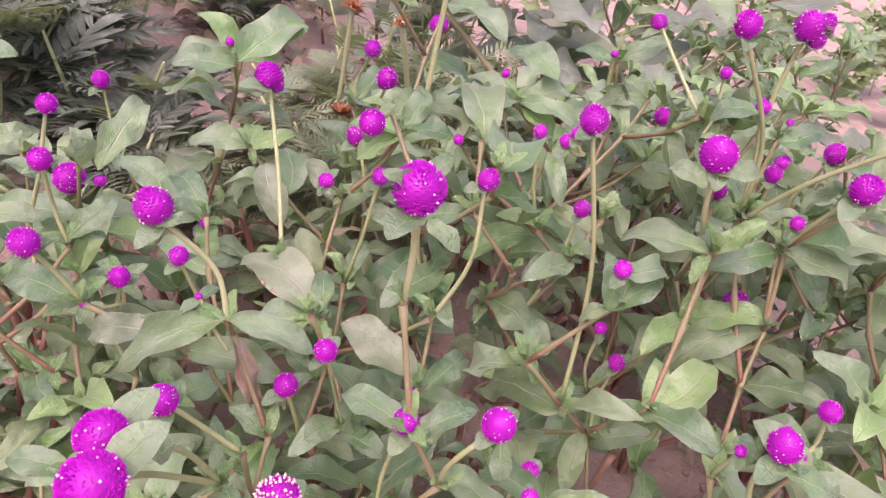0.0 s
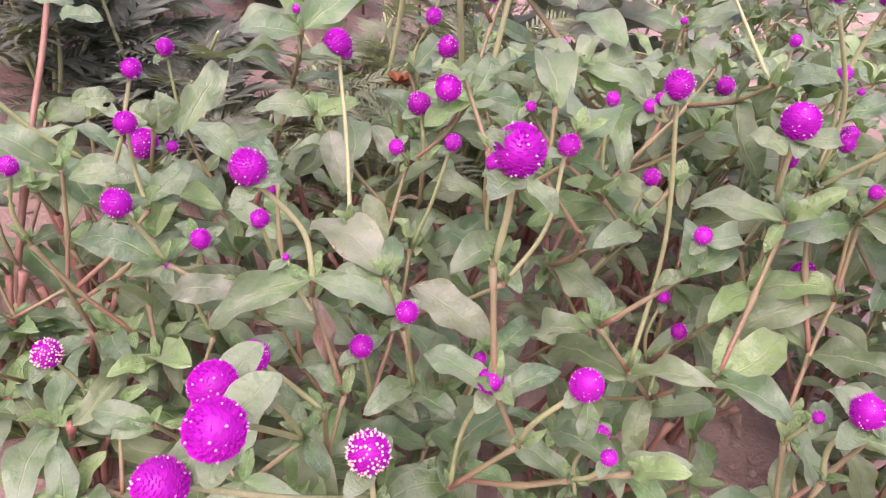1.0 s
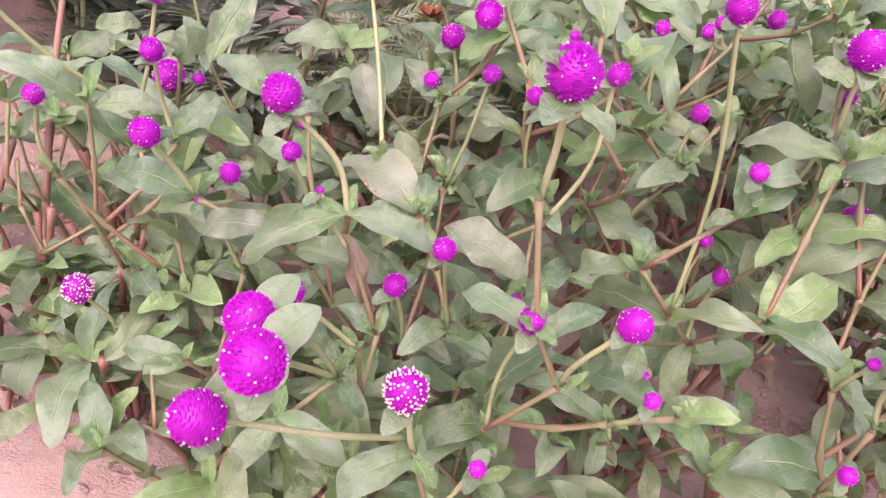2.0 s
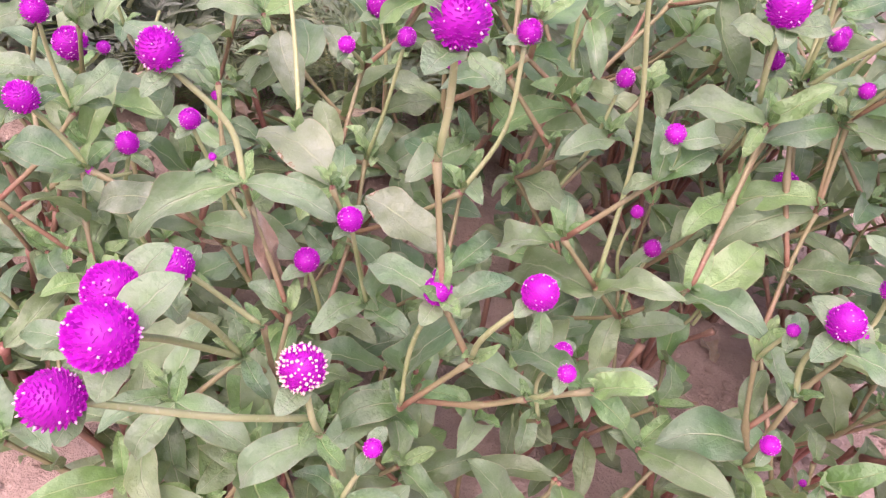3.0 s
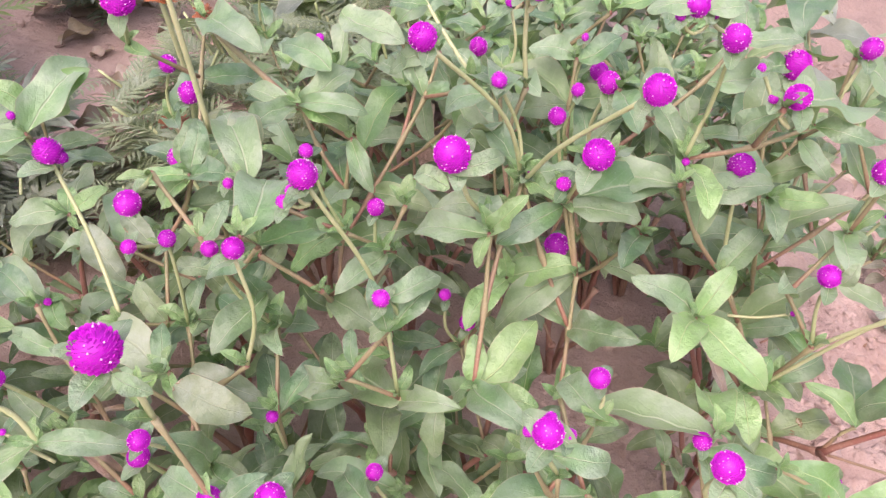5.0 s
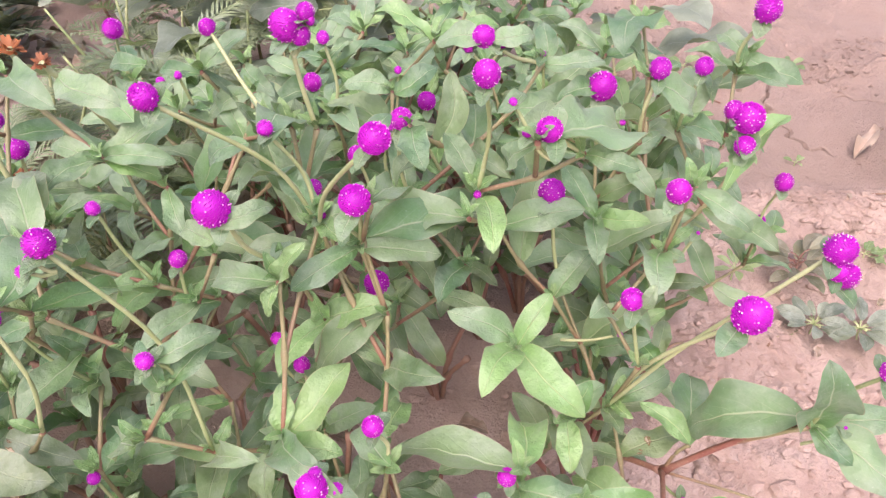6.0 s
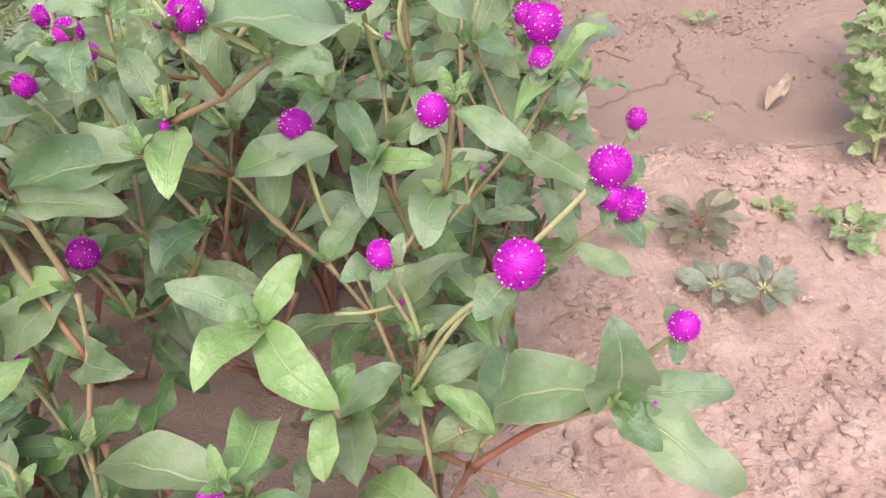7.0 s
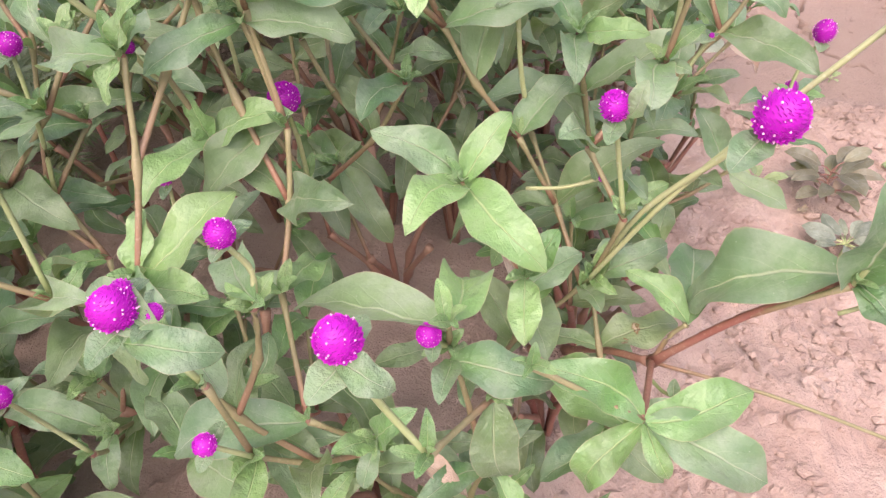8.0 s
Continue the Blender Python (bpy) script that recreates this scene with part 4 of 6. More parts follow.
plant_e.leaf((0.311, 0.284, 0.387), (0.314, 0.267, 0.339), 1.05, up=(-0.01, -0.30, 0.95), low=True)
plant_e.leaf((0.293, 0.298, 0.402), (0.344, 0.289, 0.391), 0.95, up=(0.02, -0.33, 0.95))
plant_e.leaf((0.293, 0.298, 0.402), (0.287, 0.269, 0.412), 1.00, up=(0.02, -0.33, 0.95))
plant_e.leaf((0.295, 0.294, 0.432), (0.216, 0.337, 0.415), 0.86, kind=4, roll=14, up=(0.16, -0.10, 0.95))
plant_e.leaf((0.295, 0.294, 0.435), (0.301, 0.352, 0.398), 0.90, up=(0.16, -0.28, 0.95), young=True)
plant_j.leaf((0.283, 0.453, 0.462), (0.260, 0.412, 0.468), 1.10, up=(0.03, -0.51, 0.86))
plant_f.leaf((0.380, 0.401, 0.441), (0.361, 0.382, 0.465), 1.30, up=(-0.11, -0.45, 0.88))
plant_f.leaf((0.426, 0.427, 0.472), (0.406, 0.386, 0.474), 1.25, up=(-0.04, -0.45, 0.89))
plant_f.leaf((0.426, 0.427, 0.472), (0.439, 0.421, 0.468), 1.30, up=(-0.18, -0.49, 0.85))
plant_k.leaf((0.389, 0.479, 0.466), (0.374, 0.527, 0.488), 0.90, up=(0.01, -0.48, 0.88))
plant_k.leaf((0.389, 0.479, 0.466), (0.378, 0.431, 0.464), 0.95, up=(0.01, -0.48, 0.88))
plant_k.leaf((0.389, 0.479, 0.466), (0.426, 0.459, 0.473), 0.90, up=(-0.12, -0.52, 0.85), young=True)
plant_f.leaf((0.435, 0.420, 0.532), (0.470, 0.396, 0.509), 0.85, up=(-0.06, -0.50, 0.86))
plant_f.leaf((0.309, 0.450, 0.497), (0.371, 0.445, 0.508), 0.95, up=(0.13, -0.48, 0.87))
plant_f.leaf((0.296, 0.427, 0.545), (0.297, 0.379, 0.541), 1.00, up=(0.17, -0.50, 0.85), young=True)
plant_f.leaf((0.296, 0.427, 0.545), (0.279, 0.461, 0.577), 0.95, up=(0.17, -0.50, 0.85))
plant_f.leaf((0.286, 0.406, 0.546), (0.236, 0.443, 0.522), 0.90, up=(-0.11, -0.44, 0.89))
plant_k.leaf((0.422, 0.519, 0.492), (0.415, 0.552, 0.465), 1.00, up=(-0.21, -0.44, 0.87))
plant_k.leaf((0.422, 0.519, 0.492), (0.452, 0.527, 0.506), 0.95, up=(-0.21, -0.44, 0.87))
plant_k.leaf((0.422, 0.519, 0.492), (0.439, 0.489, 0.471), 0.90, up=(-0.21, -0.44, 0.87))
plant_f.leaf((0.326, 0.385, 0.610), (0.312, 0.399, 0.583), 1.10, up=(-0.18, -0.46, 0.87))
plant_f.leaf((0.326, 0.385, 0.610), (0.388, 0.440, 0.567), 1.00, up=(-0.18, -0.46, 0.87))
plant_d.leaf((0.177, 0.417, 0.462), (0.144, 0.377, 0.454), 0.90, up=(0.02, -0.39, 0.92), young=True)
plant_d.leaf((0.177, 0.417, 0.462), (0.205, 0.434, 0.464), 0.90, up=(0.02, -0.39, 0.92), young=True)
plant_d.leaf((0.177, 0.417, 0.462), (0.226, 0.402, 0.486), 0.90, up=(0.02, -0.39, 0.92), young=True)
plant_d.leaf((0.177, 0.417, 0.462), (0.171, 0.417, 0.493), 0.90, up=(-0.20, -0.47, 0.86), young=True)
plant_d.leaf((0.146, 0.339, 0.442), (0.148, 0.366, 0.463), 0.95, up=(-0.14, -0.40, 0.90), young=True)
plant_d.leaf((0.146, 0.339, 0.442), (0.194, 0.378, 0.458), 1.00, up=(-0.14, -0.40, 0.90), young=True)
plant_d.leaf((0.146, 0.339, 0.442), (0.176, 0.292, 0.458), 1.00, up=(-0.14, -0.40, 0.90))
plant_d.leaf((0.146, 0.339, 0.442), (0.186, 0.314, 0.447), 1.00, up=(0.06, -0.32, 0.95), young=True)
plant_d.leaf((0.146, 0.339, 0.442), (0.133, 0.355, 0.402), 0.95, up=(-0.18, -0.42, 0.89))
plant_e.leaf((0.213, 0.410, 0.532), (0.266, 0.408, 0.519), 0.95, up=(-0.02, -0.43, 0.90))
plant_e.leaf((0.213, 0.410, 0.532), (0.167, 0.390, 0.522), 0.95, up=(0.16, -0.55, 0.82))
plant_d.leaf((0.092, 0.352, 0.417), (0.102, 0.372, 0.427), 0.80, up=(0.11, -0.31, 0.94), young=True)
plant_d.leaf((0.064, 0.337, 0.462), (0.037, 0.350, 0.437), 0.80, up=(0.15, -0.32, 0.94))
plant_d.leaf((0.098, 0.326, 0.518), (0.128, 0.352, 0.530), 1.00, up=(-0.09, -0.47, 0.88))
plant_d.leaf((0.098, 0.326, 0.518), (0.084, 0.332, 0.503), 1.00, up=(-0.15, -0.48, 0.86))
plant_d.leaf((0.098, 0.326, 0.518), (0.090, 0.342, 0.546), 0.90, up=(-0.15, -0.48, 0.86))
plant_c.leaf((-0.009, 0.421, 0.452), (0.011, 0.412, 0.448), 1.10, up=(0.20, -0.37, 0.91), young=True)
plant_c.leaf((-0.009, 0.421, 0.452), (-0.009, 0.411, 0.492), 0.90, up=(0.20, -0.37, 0.91))
plant_c.leaf((-0.000, 0.418, 0.465), (-0.033, 0.370, 0.458), 1.00, up=(0.05, -0.48, 0.87))
plant_c.leaf((-0.072, 0.377, 0.431), (-0.064, 0.357, 0.423), 1.20, up=(0.26, -0.31, 0.91), young=True)
plant_c.leaf((-0.072, 0.377, 0.431), (-0.115, 0.368, 0.426), 0.90, up=(0.26, -0.31, 0.91))
plant_c.leaf((-0.078, 0.372, 0.437), (-0.079, 0.410, 0.450), 0.90, up=(0.15, -0.42, 0.90))
plant_c.leaf((-0.078, 0.372, 0.437), (-0.144, 0.427, 0.437), 0.90, up=(0.15, -0.42, 0.90), spot=True)
plant_c.leaf((-0.078, 0.372, 0.437), (-0.095, 0.358, 0.418), 1.10, up=(0.15, -0.42, 0.90), young=True)
plant_c.leaf((-0.059, 0.380, 0.428), (-0.006, 0.364, 0.412), 0.85, up=(0.12, -0.42, 0.90), spot=True)
plant_h.leaf((-0.044, 0.469, 0.538), (-0.084, 0.469, 0.537), 0.95, up=(0.25, -0.44, 0.86), young=True)
plant_h.leaf((-0.044, 0.469, 0.538), (-0.039, 0.499, 0.565), 0.95, up=(0.25, -0.44, 0.86))
plant_h.leaf((-0.044, 0.469, 0.538), (-0.077, 0.471, 0.510), 1.10, up=(0.25, -0.44, 0.86), young=True)
plant_h.leaf((-0.044, 0.469, 0.538), (-0.007, 0.447, 0.550), 1.20, up=(0.25, -0.44, 0.86))
plant_d.leaf((0.011, 0.418, 0.563), (-0.013, 0.484, 0.578), 0.95, up=(0.22, -0.44, 0.87))
plant_h.leaf((-0.035, 0.572, 0.606), (0.017, 0.519, 0.605), 1.00, up=(0.23, -0.53, 0.82))
plant_h.leaf((-0.165, 0.500, 0.486), (-0.215, 0.499, 0.485), 1.00, up=(0.18, -0.53, 0.83))
plant_h.leaf((-0.165, 0.500, 0.486), (-0.134, 0.515, 0.500), 1.00, up=(0.18, -0.53, 0.83), young=True)
plant_h.leaf((-0.165, 0.500, 0.486), (-0.175, 0.528, 0.494), 1.10, up=(0.18, -0.53, 0.83), young=True)
plant_h.leaf((-0.165, 0.500, 0.486), (-0.158, 0.492, 0.478), 1.20, up=(0.18, -0.53, 0.83), young=True)
plant_h.leaf((-0.151, 0.497, 0.478), (-0.128, 0.466, 0.441), 1.10, up=(0.16, -0.53, 0.83), spot=True)
plant_b.leaf((-0.168, 0.418, 0.468), (-0.209, 0.452, 0.476), 0.80, up=(0.19, -0.48, 0.86))
plant_a.leaf((-0.247, 0.383, 0.452), (-0.234, 0.418, 0.471), 0.95, up=(0.27, -0.43, 0.86))
plant_a.leaf((-0.247, 0.383, 0.452), (-0.232, 0.400, 0.448), 0.90, up=(0.27, -0.43, 0.86))
plant_g.leaf((-0.265, 0.430, 0.482), (-0.252, 0.425, 0.514), 1.30, up=(0.29, -0.47, 0.84))
plant_h.leaf((-0.090, 0.470, 0.472), (-0.117, 0.491, 0.494), 1.00, up=(0.10, -0.52, 0.85), spot=True)
plant_i.leaf((0.067, 0.515, 0.527), (0.082, 0.482, 0.499), 0.80, up=(-0.08, -0.58, 0.81))
plant_d.leaf((0.063, 0.456, 0.484), (0.014, 0.443, 0.462), 0.85, up=(-0.07, -0.53, 0.85), young=True)
plant_d.leaf((0.063, 0.456, 0.484), (0.033, 0.432, 0.509), 0.90, up=(-0.07, -0.53, 0.85), young=True)
plant_j.leaf((0.168, 0.501, 0.580), (0.149, 0.514, 0.594), 1.00, up=(-0.20, -0.59, 0.78))
plant_j.leaf((0.168, 0.501, 0.580), (0.166, 0.511, 0.554), 1.20, up=(-0.20, -0.59, 0.78))
plant_j.leaf((0.168, 0.501, 0.580), (0.179, 0.450, 0.604), 0.80, up=(-0.20, -0.59, 0.78))
plant_i.leaf((0.128, 0.614, 0.569), (0.151, 0.580, 0.556), 1.00, up=(-0.13, -0.62, 0.77))
plant_i.leaf((0.107, 0.566, 0.591), (0.073, 0.575, 0.594), 0.90, up=(-0.12, -0.63, 0.77))
plant_i.leaf((0.107, 0.566, 0.591), (0.145, 0.578, 0.614), 0.90, up=(-0.12, -0.63, 0.77))
plant_b.leaf((-0.103, 0.282, 0.494), (-0.152, 0.259, 0.467), 0.78, up=(0.15, -0.43, 0.89))
plant_b.leaf((-0.103, 0.282, 0.494), (-0.056, 0.283, 0.484), 0.80, up=(0.15, -0.43, 0.89))
plant_b.leaf((-0.103, 0.282, 0.494), (-0.104, 0.293, 0.500), 1.10, up=(0.15, -0.43, 0.89), young=True)
plant_b.leaf((-0.111, 0.314, 0.458), (-0.089, 0.315, 0.397), 0.85, up=(0.15, -0.42, 0.90), low=True)
plant_h.leaf((-0.062, 0.425, 0.432), (-0.046, 0.446, 0.406), 0.90, up=(0.07, -0.48, 0.88))
plant_a.leaf((-0.232, 0.350, 0.336), (-0.258, 0.324, 0.336), 0.95, up=(0.23, -0.34, 0.91), young=True)
plant_a.leaf((-0.232, 0.350, 0.336), (-0.191, 0.319, 0.374), 1.00, up=(0.23, -0.34, 0.91), young=True)
plant_a.leaf((-0.250, 0.350, 0.360), (-0.269, 0.354, 0.365), 1.10, up=(0.25, -0.35, 0.90), young=True)
plant_a.leaf((-0.250, 0.350, 0.360), (-0.243, 0.340, 0.354), 1.20, up=(0.25, -0.35, 0.90), young=True)
plant_b.leaf((-0.204, 0.316, 0.457), (-0.250, 0.316, 0.458), 1.10, up=(0.26, -0.40, 0.88))
plant_b.leaf((-0.204, 0.316, 0.457), (-0.233, 0.321, 0.434), 1.00, up=(0.26, -0.40, 0.88), young=True)
plant_b.leaf((-0.204, 0.316, 0.457), (-0.193, 0.328, 0.470), 1.10, up=(0.26, -0.40, 0.88), young=True)
plant_c.leaf((-0.040, 0.321, 0.396), (-0.067, 0.286, 0.399), 0.90, up=(0.05, -0.38, 0.92))
plant_c.leaf((-0.040, 0.321, 0.396), (-0.009, 0.294, 0.401), 0.95, up=(0.05, -0.38, 0.92))
plant_c.leaf((-0.040, 0.321, 0.396), (-0.052, 0.299, 0.460), 0.80, up=(0.05, -0.38, 0.92))
plant_c.leaf((0.002, 0.246, 0.479), (0.032, 0.253, 0.495), 1.00, up=(0.07, -0.36, 0.93))
plant_c.leaf((0.002, 0.246, 0.479), (-0.037, 0.273, 0.471), 0.90, up=(-0.00, -0.39, 0.92))
plant_b.leaf((-0.082, 0.297, 0.398), (-0.109, 0.302, 0.410), 1.10, up=(0.10, -0.36, 0.93))
plant_c.leaf((-0.003, 0.298, 0.370), (0.009, 0.273, 0.444), 0.80, up=(0.00, -0.35, 0.94))
plant_d.leaf((0.094, 0.456, 0.460), (0.060, 0.430, 0.460), 1.10, up=(-0.10, -0.51, 0.86))
plant_d.leaf((0.098, 0.333, 0.539), (0.131, 0.356, 0.531), 1.00, up=(-0.15, -0.51, 0.85))
plant_d.leaf((0.095, 0.347, 0.421), (0.135, 0.312, 0.457), 0.70, up=(-0.07, -0.40, 0.91))
plant_d.leaf((0.095, 0.347, 0.421), (0.049, 0.406, 0.363), 0.80, up=(-0.07, -0.40, 0.91), low=True)
plant_d.leaf((0.068, 0.351, 0.456), (0.066, 0.373, 0.470), 1.00, up=(-0.09, -0.45, 0.89))
plant_d.leaf((0.068, 0.351, 0.456), (0.050, 0.357, 0.447), 0.80, up=(-0.09, -0.45, 0.89), young=True)
plant_d.leaf((0.068, 0.351, 0.456), (0.074, 0.340, 0.443), 1.00, up=(-0.09, -0.45, 0.89), young=True)
plant_d.leaf((0.068, 0.351, 0.456), (0.083, 0.357, 0.467), 0.80, up=(-0.09, -0.45, 0.89), young=True)
plant_d.leaf((0.058, 0.333, 0.461), (0.031, 0.359, 0.424), 0.95, up=(-0.08, -0.44, 0.89))
plant_i.leaf((0.041, 0.465, 0.409), (0.094, 0.442, 0.414), 0.80, up=(-0.04, -0.48, 0.88))
plant_i.leaf((0.041, 0.465, 0.409), (0.036, 0.443, 0.404), 1.00, up=(-0.04, -0.48, 0.88), young=True)
plant_d.leaf((0.122, 0.364, 0.389), (0.114, 0.338, 0.355), 1.00, up=(-0.13, -0.40, 0.91), low=True)
plant_c.leaf((-0.006, 0.291, 0.364), (0.013, 0.269, 0.450), 0.80, up=(0.06, -0.31, 0.95))
plant_c.leaf((-0.006, 0.291, 0.364), (-0.010, 0.260, 0.380), 1.10, up=(0.06, -0.31, 0.95))
plant_c.leaf((0.085, 0.250, 0.437), (0.107, 0.238, 0.461), 1.00, up=(-0.07, -0.32, 0.94), young=True)
plant_g.leaf((-0.205, 0.589, 0.525), (-0.241, 0.586, 0.560), 1.00, up=(0.28, -0.52, 0.81), young=True)
plant_g.leaf((-0.205, 0.589, 0.525), (-0.151, 0.594, 0.566), 1.00, up=(0.28, -0.52, 0.81), young=True)
plant_g.leaf((-0.205, 0.589, 0.525), (-0.262, 0.580, 0.515), 1.05, up=(0.20, -0.58, 0.79))
plant_h.leaf((-0.056, 0.485, 0.538), (-0.044, 0.519, 0.554), 1.05, up=(0.17, -0.52, 0.83))
plant_d.leaf((0.002, 0.432, 0.559), (0.004, 0.483, 0.579), 1.00, up=(0.11, -0.53, 0.84), spot=True)
plant_i.leaf((0.032, 0.515, 0.560), (0.074, 0.554, 0.566), 0.95, up=(0.06, -0.57, 0.82))
plant_i.leaf((0.032, 0.515, 0.560), (-0.005, 0.527, 0.572), 0.95, up=(0.06, -0.57, 0.82))
plant_i.leaf((0.032, 0.515, 0.560), (0.003, 0.470, 0.563), 0.95, up=(0.06, -0.57, 0.82))
plant_i.leaf((0.032, 0.515, 0.560), (0.067, 0.516, 0.537), 1.00, up=(0.17, -0.49, 0.85), young=True)
plant_i.leaf((0.032, 0.515, 0.560), (0.084, 0.509, 0.553), 0.80, up=(0.06, -0.57, 0.82))
plant_i.leaf((0.032, 0.515, 0.560), (-0.012, 0.540, 0.559), 0.90, up=(0.17, -0.49, 0.85))
plant_c.leaf((-0.025, 0.406, 0.531), (-0.004, 0.420, 0.550), 1.10, up=(0.15, -0.48, 0.86))
plant_c.leaf((0.021, 0.355, 0.574), (0.025, 0.425, 0.560), 1.10, up=(0.10, -0.50, 0.86))
plant_c.leaf((0.022, 0.372, 0.550), (0.048, 0.424, 0.510), 0.60, up=(0.09, -0.49, 0.87), young=True)
plant_d.leaf((0.015, 0.391, 0.526), (-0.023, 0.385, 0.514), 0.85, up=(0.10, -0.48, 0.87))
plant_i.leaf((0.140, 0.568, 0.566), (0.098, 0.570, 0.552), 0.95, up=(-0.06, -0.59, 0.81))
plant_e.leaf((0.220, 0.405, 0.543), (0.300, 0.446, 0.517), 0.75, up=(-0.19, -0.49, 0.85))
plant_d.leaf((0.163, 0.388, 0.532), (0.113, 0.411, 0.518), 0.80, up=(-0.11, -0.48, 0.87))
plant_d.leaf((0.163, 0.388, 0.532), (0.162, 0.423, 0.535), 1.10, up=(-0.11, -0.48, 0.87))
plant_d.leaf((0.163, 0.388, 0.532), (0.153, 0.374, 0.517), 1.00, up=(-0.11, -0.48, 0.87), young=True)
plant_d.leaf((0.163, 0.388, 0.532), (0.186, 0.386, 0.564), 0.85, up=(-0.11, -0.48, 0.87), young=True)
plant_e.leaf((0.221, 0.286, 0.473), (0.202, 0.326, 0.463), 1.10, up=(-0.19, -0.33, 0.92))
plant_f.leaf((0.334, 0.376, 0.353), (0.379, 0.397, 0.365), 1.10, up=(-0.24, -0.32, 0.92))
plant_f.leaf((0.347, 0.440, 0.425), (0.382, 0.465, 0.448), 1.10, up=(-0.27, -0.39, 0.88))
plant_e.leaf((0.230, 0.375, 0.591), (0.244, 0.426, 0.557), 0.80, up=(0.17, -0.47, 0.87))
plant_j.leaf((0.257, 0.466, 0.581), (0.264, 0.430, 0.571), 1.30, up=(0.11, -0.52, 0.84))
plant_j.leaf((0.179, 0.479, 0.585), (0.173, 0.422, 0.612), 1.00, up=(0.21, -0.51, 0.83))
plant_d.leaf((0.089, 0.432, 0.483), (0.057, 0.391, 0.487), 0.85, up=(0.28, -0.39, 0.88))
plant_d.leaf((0.039, 0.437, 0.434), (0.090, 0.403, 0.427), 0.95, up=(0.30, -0.35, 0.89), low=True)
plant_d.leaf((0.084, 0.418, 0.384), (0.035, 0.414, 0.381), 0.80, up=(0.25, -0.32, 0.91), young=True)
plant_e.leaf((0.223, 0.399, 0.477), (0.164, 0.393, 0.435), 0.85, up=(0.14, -0.39, 0.91), low=True)
plant_i.leaf((0.154, 0.568, 0.257), (0.199, 0.523, 0.223), 0.85, up=(0.14, -0.37, 0.92), low=True)
plant_j.leaf((0.221, 0.521, 0.359), (0.255, 0.480, 0.312), 0.85, up=(0.11, -0.40, 0.91), low=True)
plant_e.leaf((0.207, 0.350, 0.407), (0.218, 0.391, 0.390), 0.90, up=(0.15, -0.30, 0.94), young=True)
plant_g.leaf((-0.454, 0.518, 0.277), (-0.415, 0.533, 0.296), 1.00, up=(0.31, -0.40, 0.86))
plant_g.leaf((-0.454, 0.518, 0.277), (-0.388, 0.491, 0.242), 1.00, up=(0.31, -0.40, 0.86))
plant_g.leaf((-0.454, 0.518, 0.277), (-0.498, 0.512, 0.262), 1.00, up=(0.31, -0.40, 0.86))
plant_g.leaf((-0.489, 0.623, 0.359), (-0.449, 0.665, 0.379), 1.00, up=(0.33, -0.47, 0.82))
plant_g.leaf((-0.489, 0.623, 0.359), (-0.534, 0.611, 0.334), 1.00, up=(0.33, -0.47, 0.82))
plant_a.leaf((-0.348, 0.334, 0.277), (-0.356, 0.305, 0.230), 1.00, up=(0.28, -0.32, 0.91))
plant_a.leaf((-0.348, 0.334, 0.277), (-0.341, 0.357, 0.309), 1.00, up=(0.28, -0.32, 0.91), young=True)
plant_b.leaf((-0.200, 0.281, 0.351), (-0.244, 0.283, 0.350), 1.10, up=(0.19, -0.34, 0.92))
plant_b.leaf((-0.200, 0.281, 0.351), (-0.224, 0.268, 0.344), 1.10, up=(0.19, -0.34, 0.92))
plant_c.leaf((-0.004, 0.297, 0.355), (0.027, 0.298, 0.354), 1.00, up=(-0.04, -0.37, 0.93), young=True)
plant_c.leaf((-0.004, 0.297, 0.355), (0.005, 0.305, 0.384), 0.90, up=(-0.04, -0.37, 0.93), young=True)
plant_d.leaf((0.082, 0.260, 0.429), (0.113, 0.252, 0.451), 0.90, up=(-0.16, -0.39, 0.91))
plant_d.leaf((0.082, 0.260, 0.429), (0.111, 0.251, 0.414), 1.10, up=(-0.16, -0.39, 0.91), young=True)
plant_d.leaf((0.082, 0.260, 0.429), (0.052, 0.310, 0.395), 0.80, up=(-0.16, -0.39, 0.91))
plant_b.leaf((-0.078, 0.225, 0.362), (-0.121, 0.231, 0.371), 1.00, up=(0.06, -0.32, 0.95))
plant_b.leaf((-0.124, 0.232, 0.375), (-0.128, 0.244, 0.390), 1.00, up=(0.12, -0.33, 0.94))
plant_k.leaf((0.529, 0.561, 0.543), (0.526, 0.606, 0.542), 1.00, up=(-0.26, -0.48, 0.84))
plant_k.leaf((0.529, 0.561, 0.543), (0.569, 0.537, 0.524), 0.95, up=(-0.26, -0.48, 0.84))
plant_k.leaf((0.480, 0.666, 0.530), (0.512, 0.680, 0.520), 1.00, up=(-0.19, -0.53, 0.83), young=True)
plant_k.leaf((0.480, 0.666, 0.530), (0.440, 0.582, 0.550), 1.00, up=(-0.19, -0.53, 0.83))
plant_k.leaf((0.424, 0.488, 0.578), (0.462, 0.500, 0.538), 1.00, up=(-0.19, -0.49, 0.85))
plant_j.leaf((0.182, 0.445, 0.503), (0.123, 0.446, 0.505), 0.75, up=(-0.21, -0.51, 0.83))
plant_d.leaf((0.107, 0.449, 0.510), (0.113, 0.461, 0.530), 1.10, up=(-0.13, -0.54, 0.83), young=True)
plant_b.leaf((-0.202, 0.361, 0.443), (-0.221, 0.366, 0.451), 1.10, up=(0.24, -0.42, 0.88))
plant_b.leaf((-0.202, 0.361, 0.443), (-0.187, 0.368, 0.455), 1.10, up=(0.24, -0.42, 0.88))
